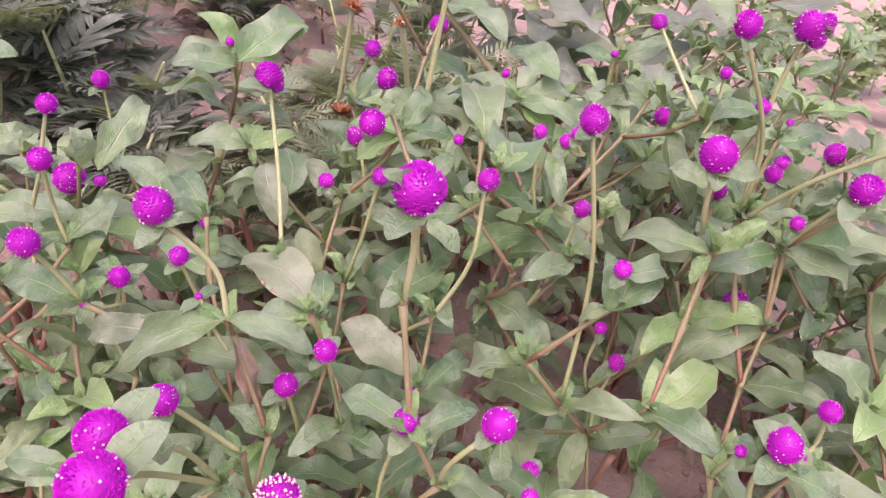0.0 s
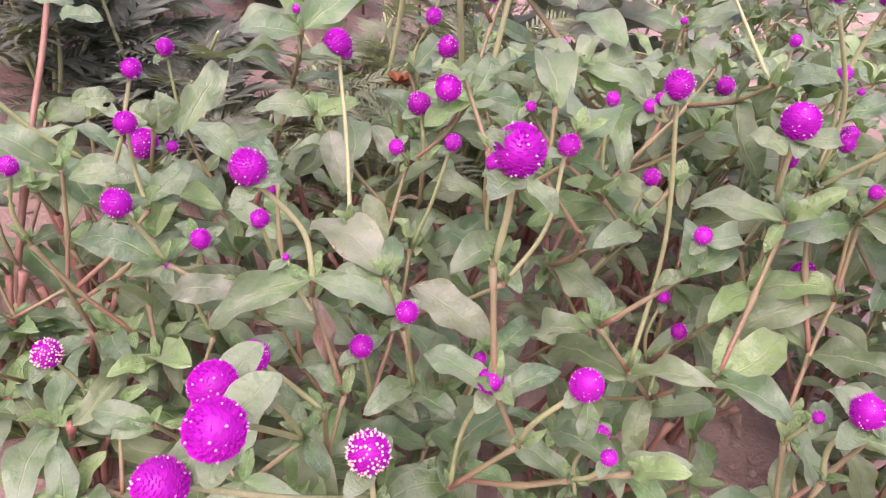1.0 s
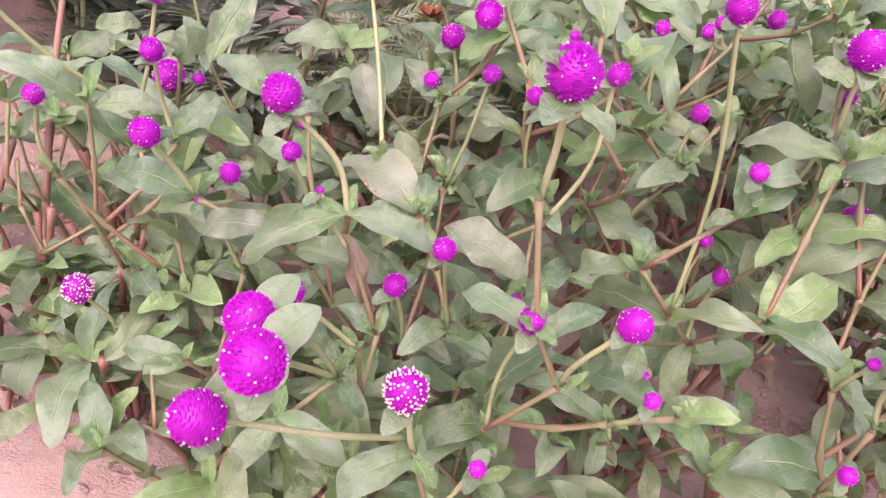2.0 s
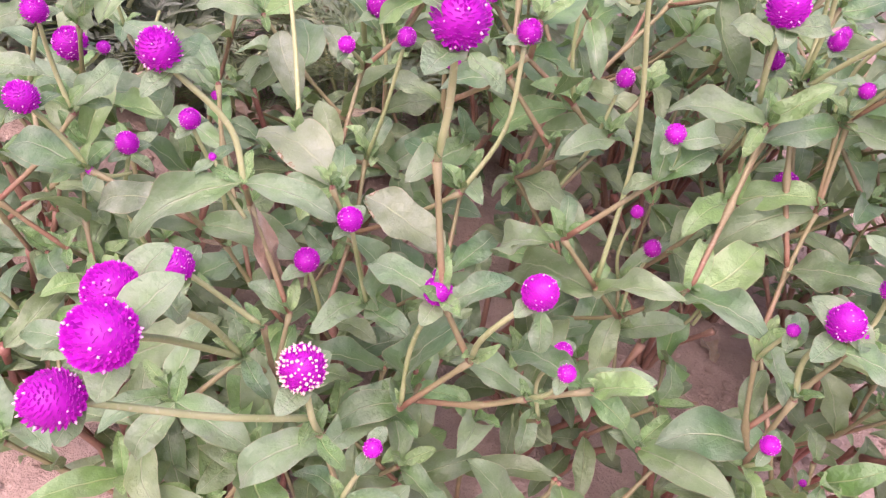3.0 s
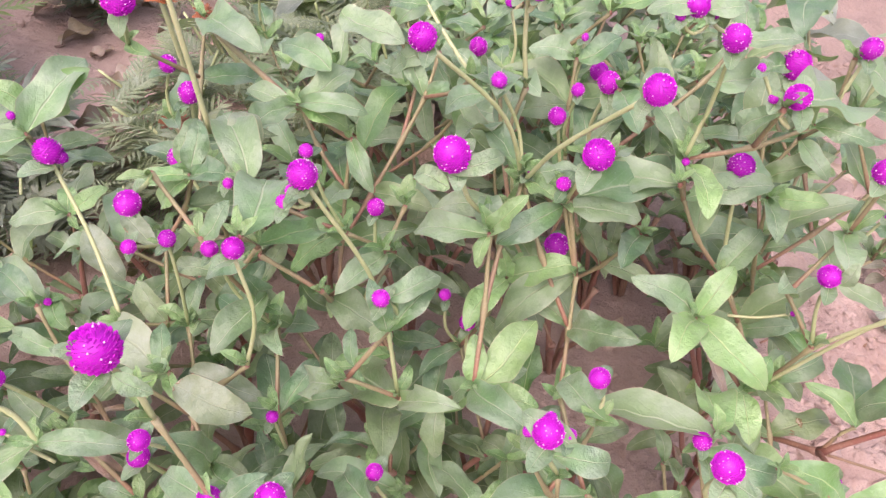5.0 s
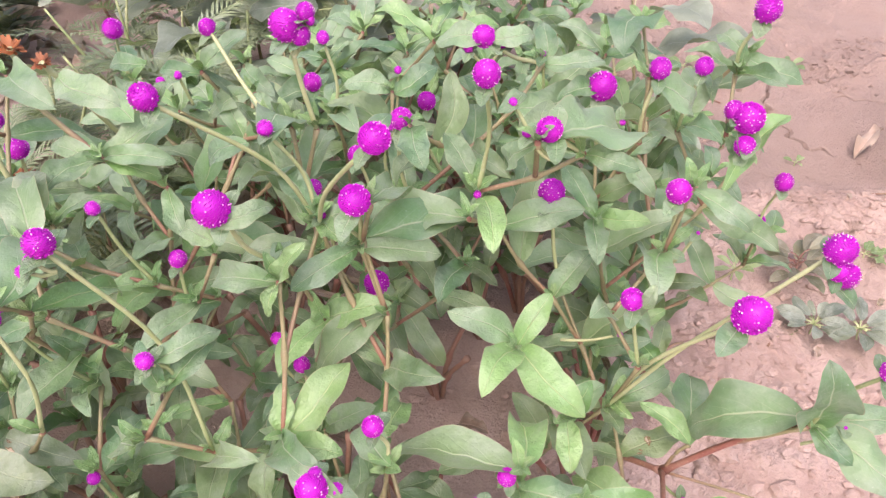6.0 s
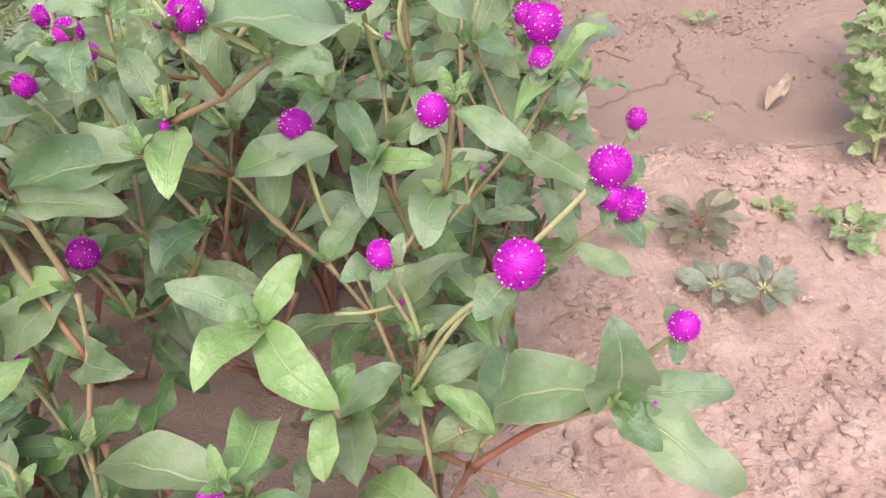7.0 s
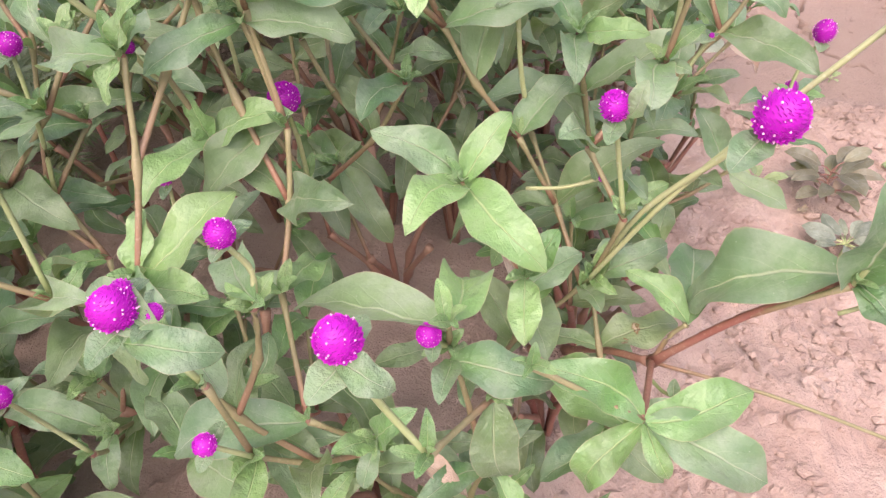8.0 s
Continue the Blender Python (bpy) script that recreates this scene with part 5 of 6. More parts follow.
plant_b.leaf((-0.202, 0.361, 0.443), (-0.186, 0.356, 0.434), 1.00, up=(0.24, -0.42, 0.88))
plant_b.leaf((-0.156, 0.317, 0.447), (-0.199, 0.309, 0.433), 1.00, up=(0.20, -0.40, 0.89), spot=True)
plant_c.leaf((-0.043, 0.217, 0.403), (-0.076, 0.195, 0.376), 0.95, up=(0.06, -0.31, 0.95))
plant_c.leaf((-0.043, 0.217, 0.403), (-0.027, 0.207, 0.391), 1.00, up=(0.06, -0.31, 0.95), young=True)
plant_c.leaf((-0.043, 0.217, 0.403), (-0.042, 0.220, 0.408), 0.80, up=(0.06, -0.31, 0.95), young=True)
plant_b.leaf((-0.120, 0.227, 0.390), (-0.120, 0.239, 0.405), 1.00, up=(0.16, -0.31, 0.94), young=True)
plant_b.leaf((-0.120, 0.227, 0.390), (-0.077, 0.218, 0.379), 1.00, up=(0.16, -0.31, 0.94))
plant_b.leaf((-0.120, 0.227, 0.390), (-0.134, 0.206, 0.363), 1.00, up=(0.16, -0.31, 0.94))
plant_b.leaf((-0.094, 0.252, 0.405), (-0.075, 0.240, 0.391), 0.90, up=(0.13, -0.35, 0.93))
plant_b.leaf((-0.094, 0.252, 0.405), (-0.103, 0.264, 0.421), 1.00, up=(0.13, -0.35, 0.93))
plant_a.leaf((-0.263, 0.403, 0.385), (-0.321, 0.404, 0.385), 1.20, up=(0.27, -0.41, 0.87))
plant_a.leaf((-0.263, 0.403, 0.385), (-0.245, 0.420, 0.406), 1.00, up=(0.27, -0.41, 0.87))
plant_a.leaf((-0.263, 0.403, 0.385), (-0.283, 0.398, 0.378), 0.90, up=(0.27, -0.41, 0.87))
plant_k.leaf((0.491, 0.496, 0.516), (0.494, 0.484, 0.505), 1.30, up=(-0.23, -0.44, 0.87))
plant_c.leaf((-0.053, 0.346, 0.456), (-0.000, 0.328, 0.446), 1.13, up=(0.04, -0.44, 0.90), spot=True)
plant_c.leaf((0.006, 0.358, 0.401), (0.029, 0.397, 0.411), 0.94, up=(-0.02, -0.43, 0.90))
plant_i.leaf((0.059, 0.526, 0.579), (0.021, 0.561, 0.589), 1.03, up=(-0.05, -0.63, 0.78))
plant_c.leaf((-0.008, 0.245, 0.598), (0.007, 0.240, 0.588), 1.18, up=(0.00, -0.52, 0.85))
plant_c.leaf((-0.014, 0.249, 0.604), (-0.029, 0.247, 0.614), 1.18, up=(0.05, -0.55, 0.84))
plant_b.leaf((-0.138, 0.273, 0.550), (-0.120, 0.285, 0.550), 0.79, up=(0.22, -0.47, 0.86))
plant_g.leaf((-0.218, 0.460, 0.451), (-0.258, 0.476, 0.471), 1.18, up=(0.25, -0.48, 0.84))
plant_g.leaf((-0.184, 0.453, 0.439), (-0.229, 0.487, 0.459), 0.90, up=(0.21, -0.48, 0.85))
plant_g.leaf((-0.184, 0.453, 0.439), (-0.165, 0.430, 0.429), 1.18, up=(0.18, -0.47, 0.86), young=True)
plant_a.leaf((-0.281, 0.363, 0.526), (-0.264, 0.384, 0.526), 1.18, up=(0.33, -0.46, 0.82))
plant_a.leaf((-0.219, 0.362, 0.524), (-0.221, 0.355, 0.549), 1.18, up=(0.29, -0.48, 0.83))
plant_a.leaf((-0.210, 0.361, 0.522), (-0.212, 0.421, 0.546), 0.65, up=(0.27, -0.50, 0.82))
plant_b.leaf((-0.247, 0.301, 0.512), (-0.217, 0.316, 0.512), 1.00, up=(0.31, -0.42, 0.85))
plant_a.leaf((-0.297, 0.391, 0.572), (-0.269, 0.387, 0.572), 1.18, up=(0.36, -0.49, 0.79))
plant_g.leaf((-0.193, 0.543, 0.537), (-0.237, 0.521, 0.537), 1.18, up=(0.23, -0.56, 0.80))
plant_g.leaf((-0.193, 0.543, 0.537), (-0.159, 0.613, 0.565), 0.92, up=(0.18, -0.59, 0.78))
plant_e.leaf((0.197, 0.254, 0.495), (0.170, 0.274, 0.505), 1.18, up=(-0.27, -0.39, 0.88))
plant_e.leaf((0.183, 0.253, 0.493), (0.216, 0.254, 0.483), 1.18, up=(-0.29, -0.36, 0.89))
plant_e.leaf((0.178, 0.273, 0.472), (0.180, 0.290, 0.482), 1.18, up=(-0.25, -0.39, 0.89))
plant_c.leaf((0.042, 0.228, 0.503), (0.046, 0.222, 0.483), 1.18, up=(-0.07, -0.38, 0.92))
plant_a.leaf((-0.232, 0.316, 0.304), (-0.275, 0.308, 0.294), 1.18, up=(0.24, -0.29, 0.92))
plant_b.leaf((-0.120, 0.242, 0.459), (-0.131, 0.238, 0.449), 1.18, up=(0.18, -0.35, 0.92))
plant_b.leaf((-0.103, 0.184, 0.515), (-0.092, 0.189, 0.496), 1.18, up=(0.18, -0.34, 0.93))
plant_d.leaf((0.142, 0.378, 0.588), (0.174, 0.393, 0.588), 0.92, up=(-0.23, -0.56, 0.80))
plant_d.leaf((0.140, 0.375, 0.582), (0.119, 0.388, 0.582), 1.18, up=(-0.19, -0.56, 0.81))
plant_f.leaf((0.337, 0.347, 0.402), (0.331, 0.310, 0.392), 1.16, up=(-0.14, -0.28, 0.95), young=True)
plant_f.leaf((0.337, 0.347, 0.402), (0.357, 0.360, 0.422), 1.18, up=(-0.15, -0.31, 0.94), young=True)
plant_i.leaf((0.027, 0.549, 0.539), (-0.022, 0.566, 0.539), 1.00, up=(0.19, -0.49, 0.85))
plant_i.leaf((0.027, 0.549, 0.539), (0.066, 0.587, 0.549), 1.17, up=(0.15, -0.51, 0.85))
plant_d.leaf((0.166, 0.415, 0.618), (0.140, 0.412, 0.608), 1.18, up=(0.06, -0.50, 0.86))
plant_d.leaf((0.136, 0.397, 0.681), (0.116, 0.401, 0.681), 1.18, up=(0.11, -0.55, 0.83))
plant_d.leaf((0.093, 0.397, 0.681), (0.123, 0.376, 0.671), 1.15, up=(0.14, -0.54, 0.83))
plant_f.leaf((0.357, 0.403, 0.585), (0.384, 0.382, 0.585), 1.02, up=(-0.22, -0.44, 0.87))
plant_k.leaf((0.358, 0.525, 0.581), (0.401, 0.514, 0.581), 0.84, up=(-0.19, -0.50, 0.84))
plant_k.leaf((0.358, 0.525, 0.581), (0.364, 0.550, 0.601), 1.18, up=(-0.18, -0.52, 0.83))
plant_j.leaf((0.246, 0.555, 0.558), (0.210, 0.563, 0.568), 1.18, up=(-0.03, -0.53, 0.85))
plant_j.leaf((0.246, 0.555, 0.558), (0.284, 0.567, 0.568), 1.18, up=(-0.07, -0.53, 0.85))
plant_k.leaf((0.398, 0.512, 0.560), (0.365, 0.510, 0.560), 1.18, up=(-0.19, -0.49, 0.85))
plant_j.leaf((0.316, 0.499, 0.616), (0.282, 0.511, 0.616), 1.18, up=(-0.12, -0.54, 0.83))
plant_j.leaf((0.318, 0.499, 0.616), (0.348, 0.501, 0.616), 1.18, up=(-0.16, -0.53, 0.83))
plant_f.leaf((0.390, 0.370, 0.481), (0.398, 0.369, 0.500), 1.18, up=(-0.05, -0.46, 0.89))
plant_f.leaf((0.387, 0.304, 0.314), (0.342, 0.350, 0.314), 1.18, up=(0.00, -0.27, 0.96), young=True)
plant_e.leaf((0.183, 0.299, 0.449), (0.194, 0.271, 0.429), 1.18, up=(0.20, -0.33, 0.92))
plant_e.leaf((0.262, 0.225, 0.508), (0.280, 0.219, 0.498), 1.18, up=(0.08, -0.32, 0.94))
plant_j.leaf((0.188, 0.591, 0.340), (0.220, 0.496, 0.307), 0.75, up=(0.10, -0.45, 0.89), low=True)
plant_j.leaf((0.188, 0.591, 0.340), (0.255, 0.522, 0.332), 0.70, up=(0.08, -0.47, 0.88), low=True)


# ---------------------------------------------------------------- leafy plants behind the flowers
def leafy_plants(seed, places):
    """Amaranth plants without open flowers: place, number of shoots, spread, lowest and highest shoot."""
    for n, (x, y, count, spread, low, high) in enumerate(places):
        Plant(x, y, seed + n, "leafy globe amaranth plant without flowers").bush(count, spread, low, high)


leafy_plants(60, (
    (-0.02, 0.66, 7, 0.10, 0.20, 0.30), (0.12, 0.66, 8, 0.10, 0.24, 0.36), (0.30, 0.66, 8, 0.11, 0.24, 0.37), (0.42, 0.64, 7, 0.10, 0.22, 0.36),
    (0.20, 0.76, 8, 0.11, 0.22, 0.34), (0.34, 0.79, 7, 0.10, 0.18, 0.30), (0.06, 0.84, 7, 0.11, 0.18, 0.28), (-0.40, 0.40, 6, 0.09, 0.16, 0.28),
    (0.36, 0.71, 8, 0.10, 0.30, 0.42), (0.47, 0.75, 7, 0.09, 0.26, 0.38), (0.23, 0.67, 7, 0.09, 0.30, 0.42), (-0.08, 0.27, 7, 0.08, 0.12, 0.21),
    (0.02, 0.25, 8, 0.10, 0.12, 0.22), (0.15, 0.25, 8, 0.10, 0.14, 0.24),
))
leafy_plants(74, (
    (0.28, 0.27, 6, 0.09, 0.12, 0.22), (-0.22, 0.44, 6, 0.09, 0.10, 0.20), (-0.08, 0.44, 5, 0.09, 0.10, 0.20), (0.05, 0.46, 5, 0.09, 0.10, 0.22),
    (0.40, 0.50, 6, 0.07, 0.10, 0.22), (-0.18, 0.62, 7, 0.08, 0.10, 0.18), (0.14, 0.40, 5, 0.08, 0.08, 0.18), (-0.05, 0.33, 5, 0.08, 0.08, 0.18),
    (-0.38, 0.50, 6, 0.08, 0.14, 0.24), (-0.42, 0.36, 6, 0.08, 0.12, 0.24), (-0.21, 0.31, 8, 0.08, 0.10, 0.24), (-0.31, 0.34, 8, 0.07, 0.08, 0.20),
    (-0.13, 0.31, 7, 0.07, 0.08, 0.20), (-0.34, 0.42, 8, 0.09, 0.12, 0.24),
))
leafy_plants(88, (
    (-0.50, 0.46, 6, 0.08, 0.14, 0.26), (0.31, 0.90, 7, 0.10, 0.22, 0.36), (0.44, 0.90, 7, 0.10, 0.22, 0.34), (0.54, 0.84, 6, 0.08, 0.20, 0.32),
    (0.50, 0.66, 7, 0.08, 0.18, 0.33), (0.55, 0.75, 7, 0.08, 0.16, 0.30), (0.40, 1.00, 6, 0.10, 0.24, 0.36), (0.22, 0.92, 7, 0.10, 0.24, 0.36),
    (0.30, 1.10, 8, 0.10, 0.30, 0.52), (0.45, 1.08, 8, 0.10, 0.30, 0.50), (0.15, 1.14, 8, 0.10, 0.32, 0.52), (0.55, 1.20, 8, 0.10, 0.28, 0.48),
    (0.40, 1.22, 7, 0.10, 0.34, 0.54),
))


for plant in PLANTS:
    plant.grow_stems()
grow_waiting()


def pinnate_mesh(name, rng, pairs, width, length):
    """A feathery leaf one unit long along +y: a rib with pairs of narrow leaflets."""
    verts, faces, uvs = [], [], []

    def strip(base, way, ln, w, droop):
        side = Vector((way.y, -way.x, 0)).normalized()
        k = len(verts)
        for i in range(5):
            s = i / 4
            half = w * max(0.06, math.sin(math.pi * min(1, 0.12 + s * 0.88)))
            c = base + way * ln * s + Vector((0, 0, -droop * s * s + 0.04 * math.sin(s * 3.1) * ln))
            for q, u in ((-1, 0.0), (0, 0.5), (1, 1.0)):
                verts.append(c + side * half * q + Vector((0, 0, 0.25 * half * abs(q))))
                uvs.append((u, s))
        for i in range(4):
            for j in range(2):
                a = k + i * 3 + j
                faces.append((a, a + 1, a + 4, a + 3))

    strip(Vector((0, 0, 0)), Vector((0, 1, 0)), 1.0, 0.012, 0.12)
    for i in range(pairs):
        s = 0.14 + 0.80 * i / (pairs - 1)
        ln = length * math.sin(math.pi * (0.18 + 0.68 * s)) * rng.uniform(0.85, 1.15)
        for q in (-1, 1):
            way = Vector((q, 0.75 + 0.5 * s + rng.uniform(-0.15, 0.15), rng.uniform(-0.1, 0.25))).normalized()
            strip(Vector((0, s, 0.02 * math.sin(s * 3) - 0.12 * s * s)), way, ln, width * ln, 0.10 * ln)
    strip(Vector((0, 0.95, -0.11)), Vector((0, 1, -0.1)), length * 0.5, width * length * 0.6, 0.02)
    return mesh_of(name, verts, faces, uvs)


rng = random.Random(9)
FEATHERS = [pinnate_mesh("feather_leaf", rng, n, w, ln) for n, w, ln in ((10, 0.070, 0.34), (8, 0.095, 0.42), (9, 0.080, 0.30))]
FRONDS = [pinnate_mesh("leaf", rng, n, w, ln) for n, w, ln in ((7, 0.11, 0.52), (6, 0.13, 0.62), (8, 0.10, 0.46), (6, 0.12, 0.68))]


def withered_head_mesh(seed):
    """A shrivelled composite flower: a ribbed green cup and curled petals."""
    g = random.Random(seed)
    verts, faces = [], []
    for k in range(46):
        a, up = k * 2.4, g.uniform(0.1, 1.1)
        out = Vector((math.cos(a), math.sin(a), up)).normalized()
        side = Vector((-math.sin(a), math.cos(a), 0)) * g.uniform(0.14, 0.24)
        base = Vector((math.cos(a) * 0.2, math.sin(a) * 0.2, -0.1))
        tip = base + out * g.uniform(0.55, 1.05) + Vector((g.uniform(-0.2, 0.2), g.uniform(-0.2, 0.2), g.uniform(-0.3, 0.1)))
        mid = (base + tip) / 2 + out * 0.12
        q = len(verts)
        verts += [base, mid - side, tip - side * 0.5, tip + side * 0.5, mid + side]
        faces += [(q, q + 1, q + 4), (q + 1, q + 2, q + 3, q + 4)]
    return mesh_of("withered_flower", verts, faces)


WITHERED = [withered_head_mesh(k) for k in range(3)]


def marigold(x, y, seed, height, count, blades, size, material, label, flowers=()):
    """A marigold plant: branching stems, feathery leaves all along them, and withered flowers."""
    g = random.Random(seed)
    base = Vector((x, y, soil_height(x, y) - 0.004))
    root = tagged(new("marigold"), label, "marigold plant", "marigolds behind the bed")
    root.location = base
    shoots = []
    for k in range(5):
        a = g.uniform(0, math.tau)
        top = Vector((math.cos(a) * height * g.uniform(0.1, 0.45), math.sin(a) * height * g.uniform(0.1, 0.45), height * g.uniform(0.75, 1.05)))
        line = smooth_line([Vector((0, 0, 0)), top * 0.5 + Vector((g.uniform(-0.02, 0.02), g.uniform(-0.02, 0.02), 0.02)), top], 6)
        shoots.append(line)
        part("stem", tube_mesh("stem", line, 0.0035, 0.0018), STALK, root)
    for k in range(count):
        line = shoots[k % 5]
        p = line[min(len(line) - 1, round(g.uniform(0.15, 1.0) * (len(line) - 1)))]
        a = g.uniform(0, math.tau)
        d = Vector((math.cos(a), math.sin(a), g.uniform(-0.1, 0.9))).normalized()
        part("leaf", g.choice(blades), material, root, "", leaf_pose(p, p + d * size * g.uniform(0.7, 1.2), (g.uniform(-.3, .3), g.uniform(-.3, .3), 1)))
    for fx, fy, fz, r in flowers:
        top = Vector((fx, fy, fz)) - base
        part("flower_stalk", tube_mesh("flower_stalk", smooth_line([top * 0.15, top * 0.6 + Vector((0.006, 0.004, 0)), top], 6), 0.0024, 0.0032), STALK, root)
        part("withered_flower", g.choice(WITHERED), ORANGE, root, "withered orange flower", Matrix.Translation(top) @ pose(0, 0, 0, g.uniform(-30, 30), g.uniform(-30, 30), g.uniform(0, 360)) @ Matrix.Diagonal((r, r, r * 1.1, 1)))


DARK_LABEL = "dark dusty marigold plant with pinnate leaves"
GREY_LABEL = "grey green feathery marigold plant with withered orange flowers"
marigold(-0.56, 0.74, 1, 0.24, 44, FRONDS, 0.085, LEAF_DARK, DARK_LABEL)
marigold(-0.46, 0.80, 2, 0.22, 44, FRONDS, 0.080, LEAF_DARK, DARK_LABEL)
marigold(-0.72, 0.86, 3, 0.30, 44, FRONDS, 0.090, LEAF_DARK, DARK_LABEL)
marigold(-0.70, 1.02, 4, 0.32, 44, FRONDS, 0.090, LEAF_DARK, DARK_LABEL)
marigold(-0.86, 0.76, 15, 0.26, 44, FRONDS, 0.090, LEAF_DARK, DARK_LABEL)
marigold(-0.40, 0.72, 12, 0.14, 40, FRONDS, 0.075, LEAF_DARK, DARK_LABEL)
marigold(-0.60, 0.88, 13, 0.24, 44, FRONDS, 0.085, LEAF_DARK, DARK_LABEL)
marigold(-0.54, 1.02, 5, 0.42, 56, FEATHERS, 0.10, LEAF_TUFT, "yellow green feathery marigold plant")
marigold(-0.13, 0.76, 6, 0.20, 76, FEATHERS, 0.075, LEAF_FERN, GREY_LABEL, [(-0.124, 0.655, 0.468, 0.014)])
marigold(-0.20, 0.86, 7, 0.26, 72, FEATHERS, 0.080, LEAF_FERN, GREY_LABEL, [(-0.152, 0.80, 0.536, 0.014)])
marigold(-0.05, 0.86, 8, 0.27, 76, FEATHERS, 0.085, LEAF_FERN, GREY_LABEL, [(-0.085, 0.72, 0.550, 0.009)])
marigold(-0.26, 0.76, 9, 0.14, 50, FEATHERS, 0.070, LEAF_FERN, GREY_LABEL)
marigold(0.02, 1.02, 10, 0.28, 60, FEATHERS, 0.090, LEAF_FERN, GREY_LABEL)
marigold(-0.16, 1.06, 11, 0.30, 60, FEATHERS, 0.090, LEAF_FERN, GREY_LABEL)
marigold(-0.10, 1.30, 16, 0.32, 54, FEATHERS, 0.095, LEAF_FERN, GREY_LABEL)
marigold(-0.06, 1.55, 17, 0.34, 54, FEATHERS, 0.095, LEAF_FERN, GREY_LABEL)
marigold(-0.78, 1.20, 18, 0.34, 50, FRONDS, 0.100, LEAF_DARK, DARK_LABEL)
marigold(-0.66, 1.46, 20, 0.26, 44, FRONDS, 0.095, LEAF_DARK, DARK_LABEL)
marigold(-0.46, 1.34, 21, 0.16, 40, FRONDS, 0.085, LEAF_DARK, DARK_LABEL)
marigold(-0.98, 0.98, 19, 0.34, 50, FRONDS, 0.100, LEAF_DARK, DARK_LABEL)

# ---------------------------------------------------------------- broad dark plants, dry leaves
rng = random.Random(21)


def broad(v):
    return 0.30 * max(0.0, math.sin(math.pi * min(1.0, v ** 0.7))) ** 0.6 + 0.015 * (1 - v)


BROAD = [blade_mesh("leaf", rng, broad, c, 0.08, 0.10, ny=18, lobes=0.10) for c in (0.3, 0.5, 0.2)]
LOBED = [blade_mesh("leaf", rng, broad, c, 0.10, 0.14, ny=26, nx=8, lobes=0.17) for c in (0.3, 0.5, 0.2)]
SPATULA = [blade_mesh("leaf", rng, obovate, c, 0.12, 0.03, ny=8, nx=4) for c in (0.2, 0.4)]
CRUMPLED = [blade_mesh("dry_leaf", rng, broad, c, 0.5, 0.30, ny=14, nx=8, lobes=0.12) for c in (0.9, -0.6, 1.2)]


def rosette(name, label, category, x, y, seed, count, size, height, blades, material, stem=None, rise=0.5, group=""):
    """A low plant: leaves on short stalks round a stem."""
    g = random.Random(seed)
    base = Vector((x, y, soil_height(x, y) - 0.003))
    root = tagged(new(name), label, category, group)
    root.location = base
    lean = Vector((g.uniform(-0.12, 0.12), g.uniform(-0.12, 0.12), 1)) * max(height, 0.01)
    line = smooth_line([Vector((0, 0, 0)), lean * 0.5 + Vector((g.uniform(-1, 1), g.uniform(-1, 1), 0)) * height * 0.06, lean], 6)
    part("stem", tube_mesh("stem", line, 0.0035 if height > 0.08 else 0.0016, 0.0018 if height > 0.08 else 0.0010), stem or STEM, root)
    for k in range(count):
        s = 1 - 0.75 * (k / count) if height > 0.03 else 1
        p = line[round(s * (len(line) - 1))]
        a = k * 2.4 + g.uniform(-0.3, 0.3)
        d = Vector((math.cos(a), math.sin(a), rise * g.uniform(0.3, 1.3))).normalized()
        q = p + d * size * 0.35
        part("leaf_stalk", tube_mesh("leaf_stalk", [p, (p + q) / 2 + Vector((0, 0, 0.05 * size)), q], 0.0011, 0.0009, sides=5), stem or STALK, root)
        d.z *= 0.4
        part("leaf", g.choice(blades), material, root, "", leaf_pose(q, q + d.normalized() * size * g.uniform(0.75, 1.2), (0, -0.2, 1), g.uniform(-15, 15)))


BROAD_LABEL = "broad-leaved plant with dusty dark grey green leaves"
for n, (x, y, h, s) in enumerate(((0.10, 1.16, 0.34, 0.13), (0.30, 1.10, 0.28, 0.12), (-0.05, 1.28, 0.38, 0.14), (0.59, 1.04, 0.37, 0.12), (-0.78, 0.62, 0.30, 0.11), (0.18, 0.98, 0.34, 0.12), (0.02, 1.08, 0.36, 0.12), (0.42, 1.36, 0.42, 0.14), (0.22, 1.45, 0.42, 0.14), (-0.18, 1.34, 0.38, 0.13))):
    rosette("broad_leaf_plant", BROAD_LABEL, "leafy plant", x, y, 30 + n, 11, s, h, BROAD, LEAF_GREY, group="broad-leaved plants behind the bed")
for n, (x, y, h, s) in enumerate(((-0.60, 1.80, 0.27, 0.17), (-0.42, 1.78, 0.27, 0.16))):
    rosette("broad_leaf_plant", "broad-leaved plant with pale dusty leaves over the litter", "leafy plant", x, y, 90 + n, 7, s, h, BROAD, LEAF_PALE, group="broad-leaved plants behind the bed")
LOBED_LABEL = "bright green plant with scalloped lobed leaves"
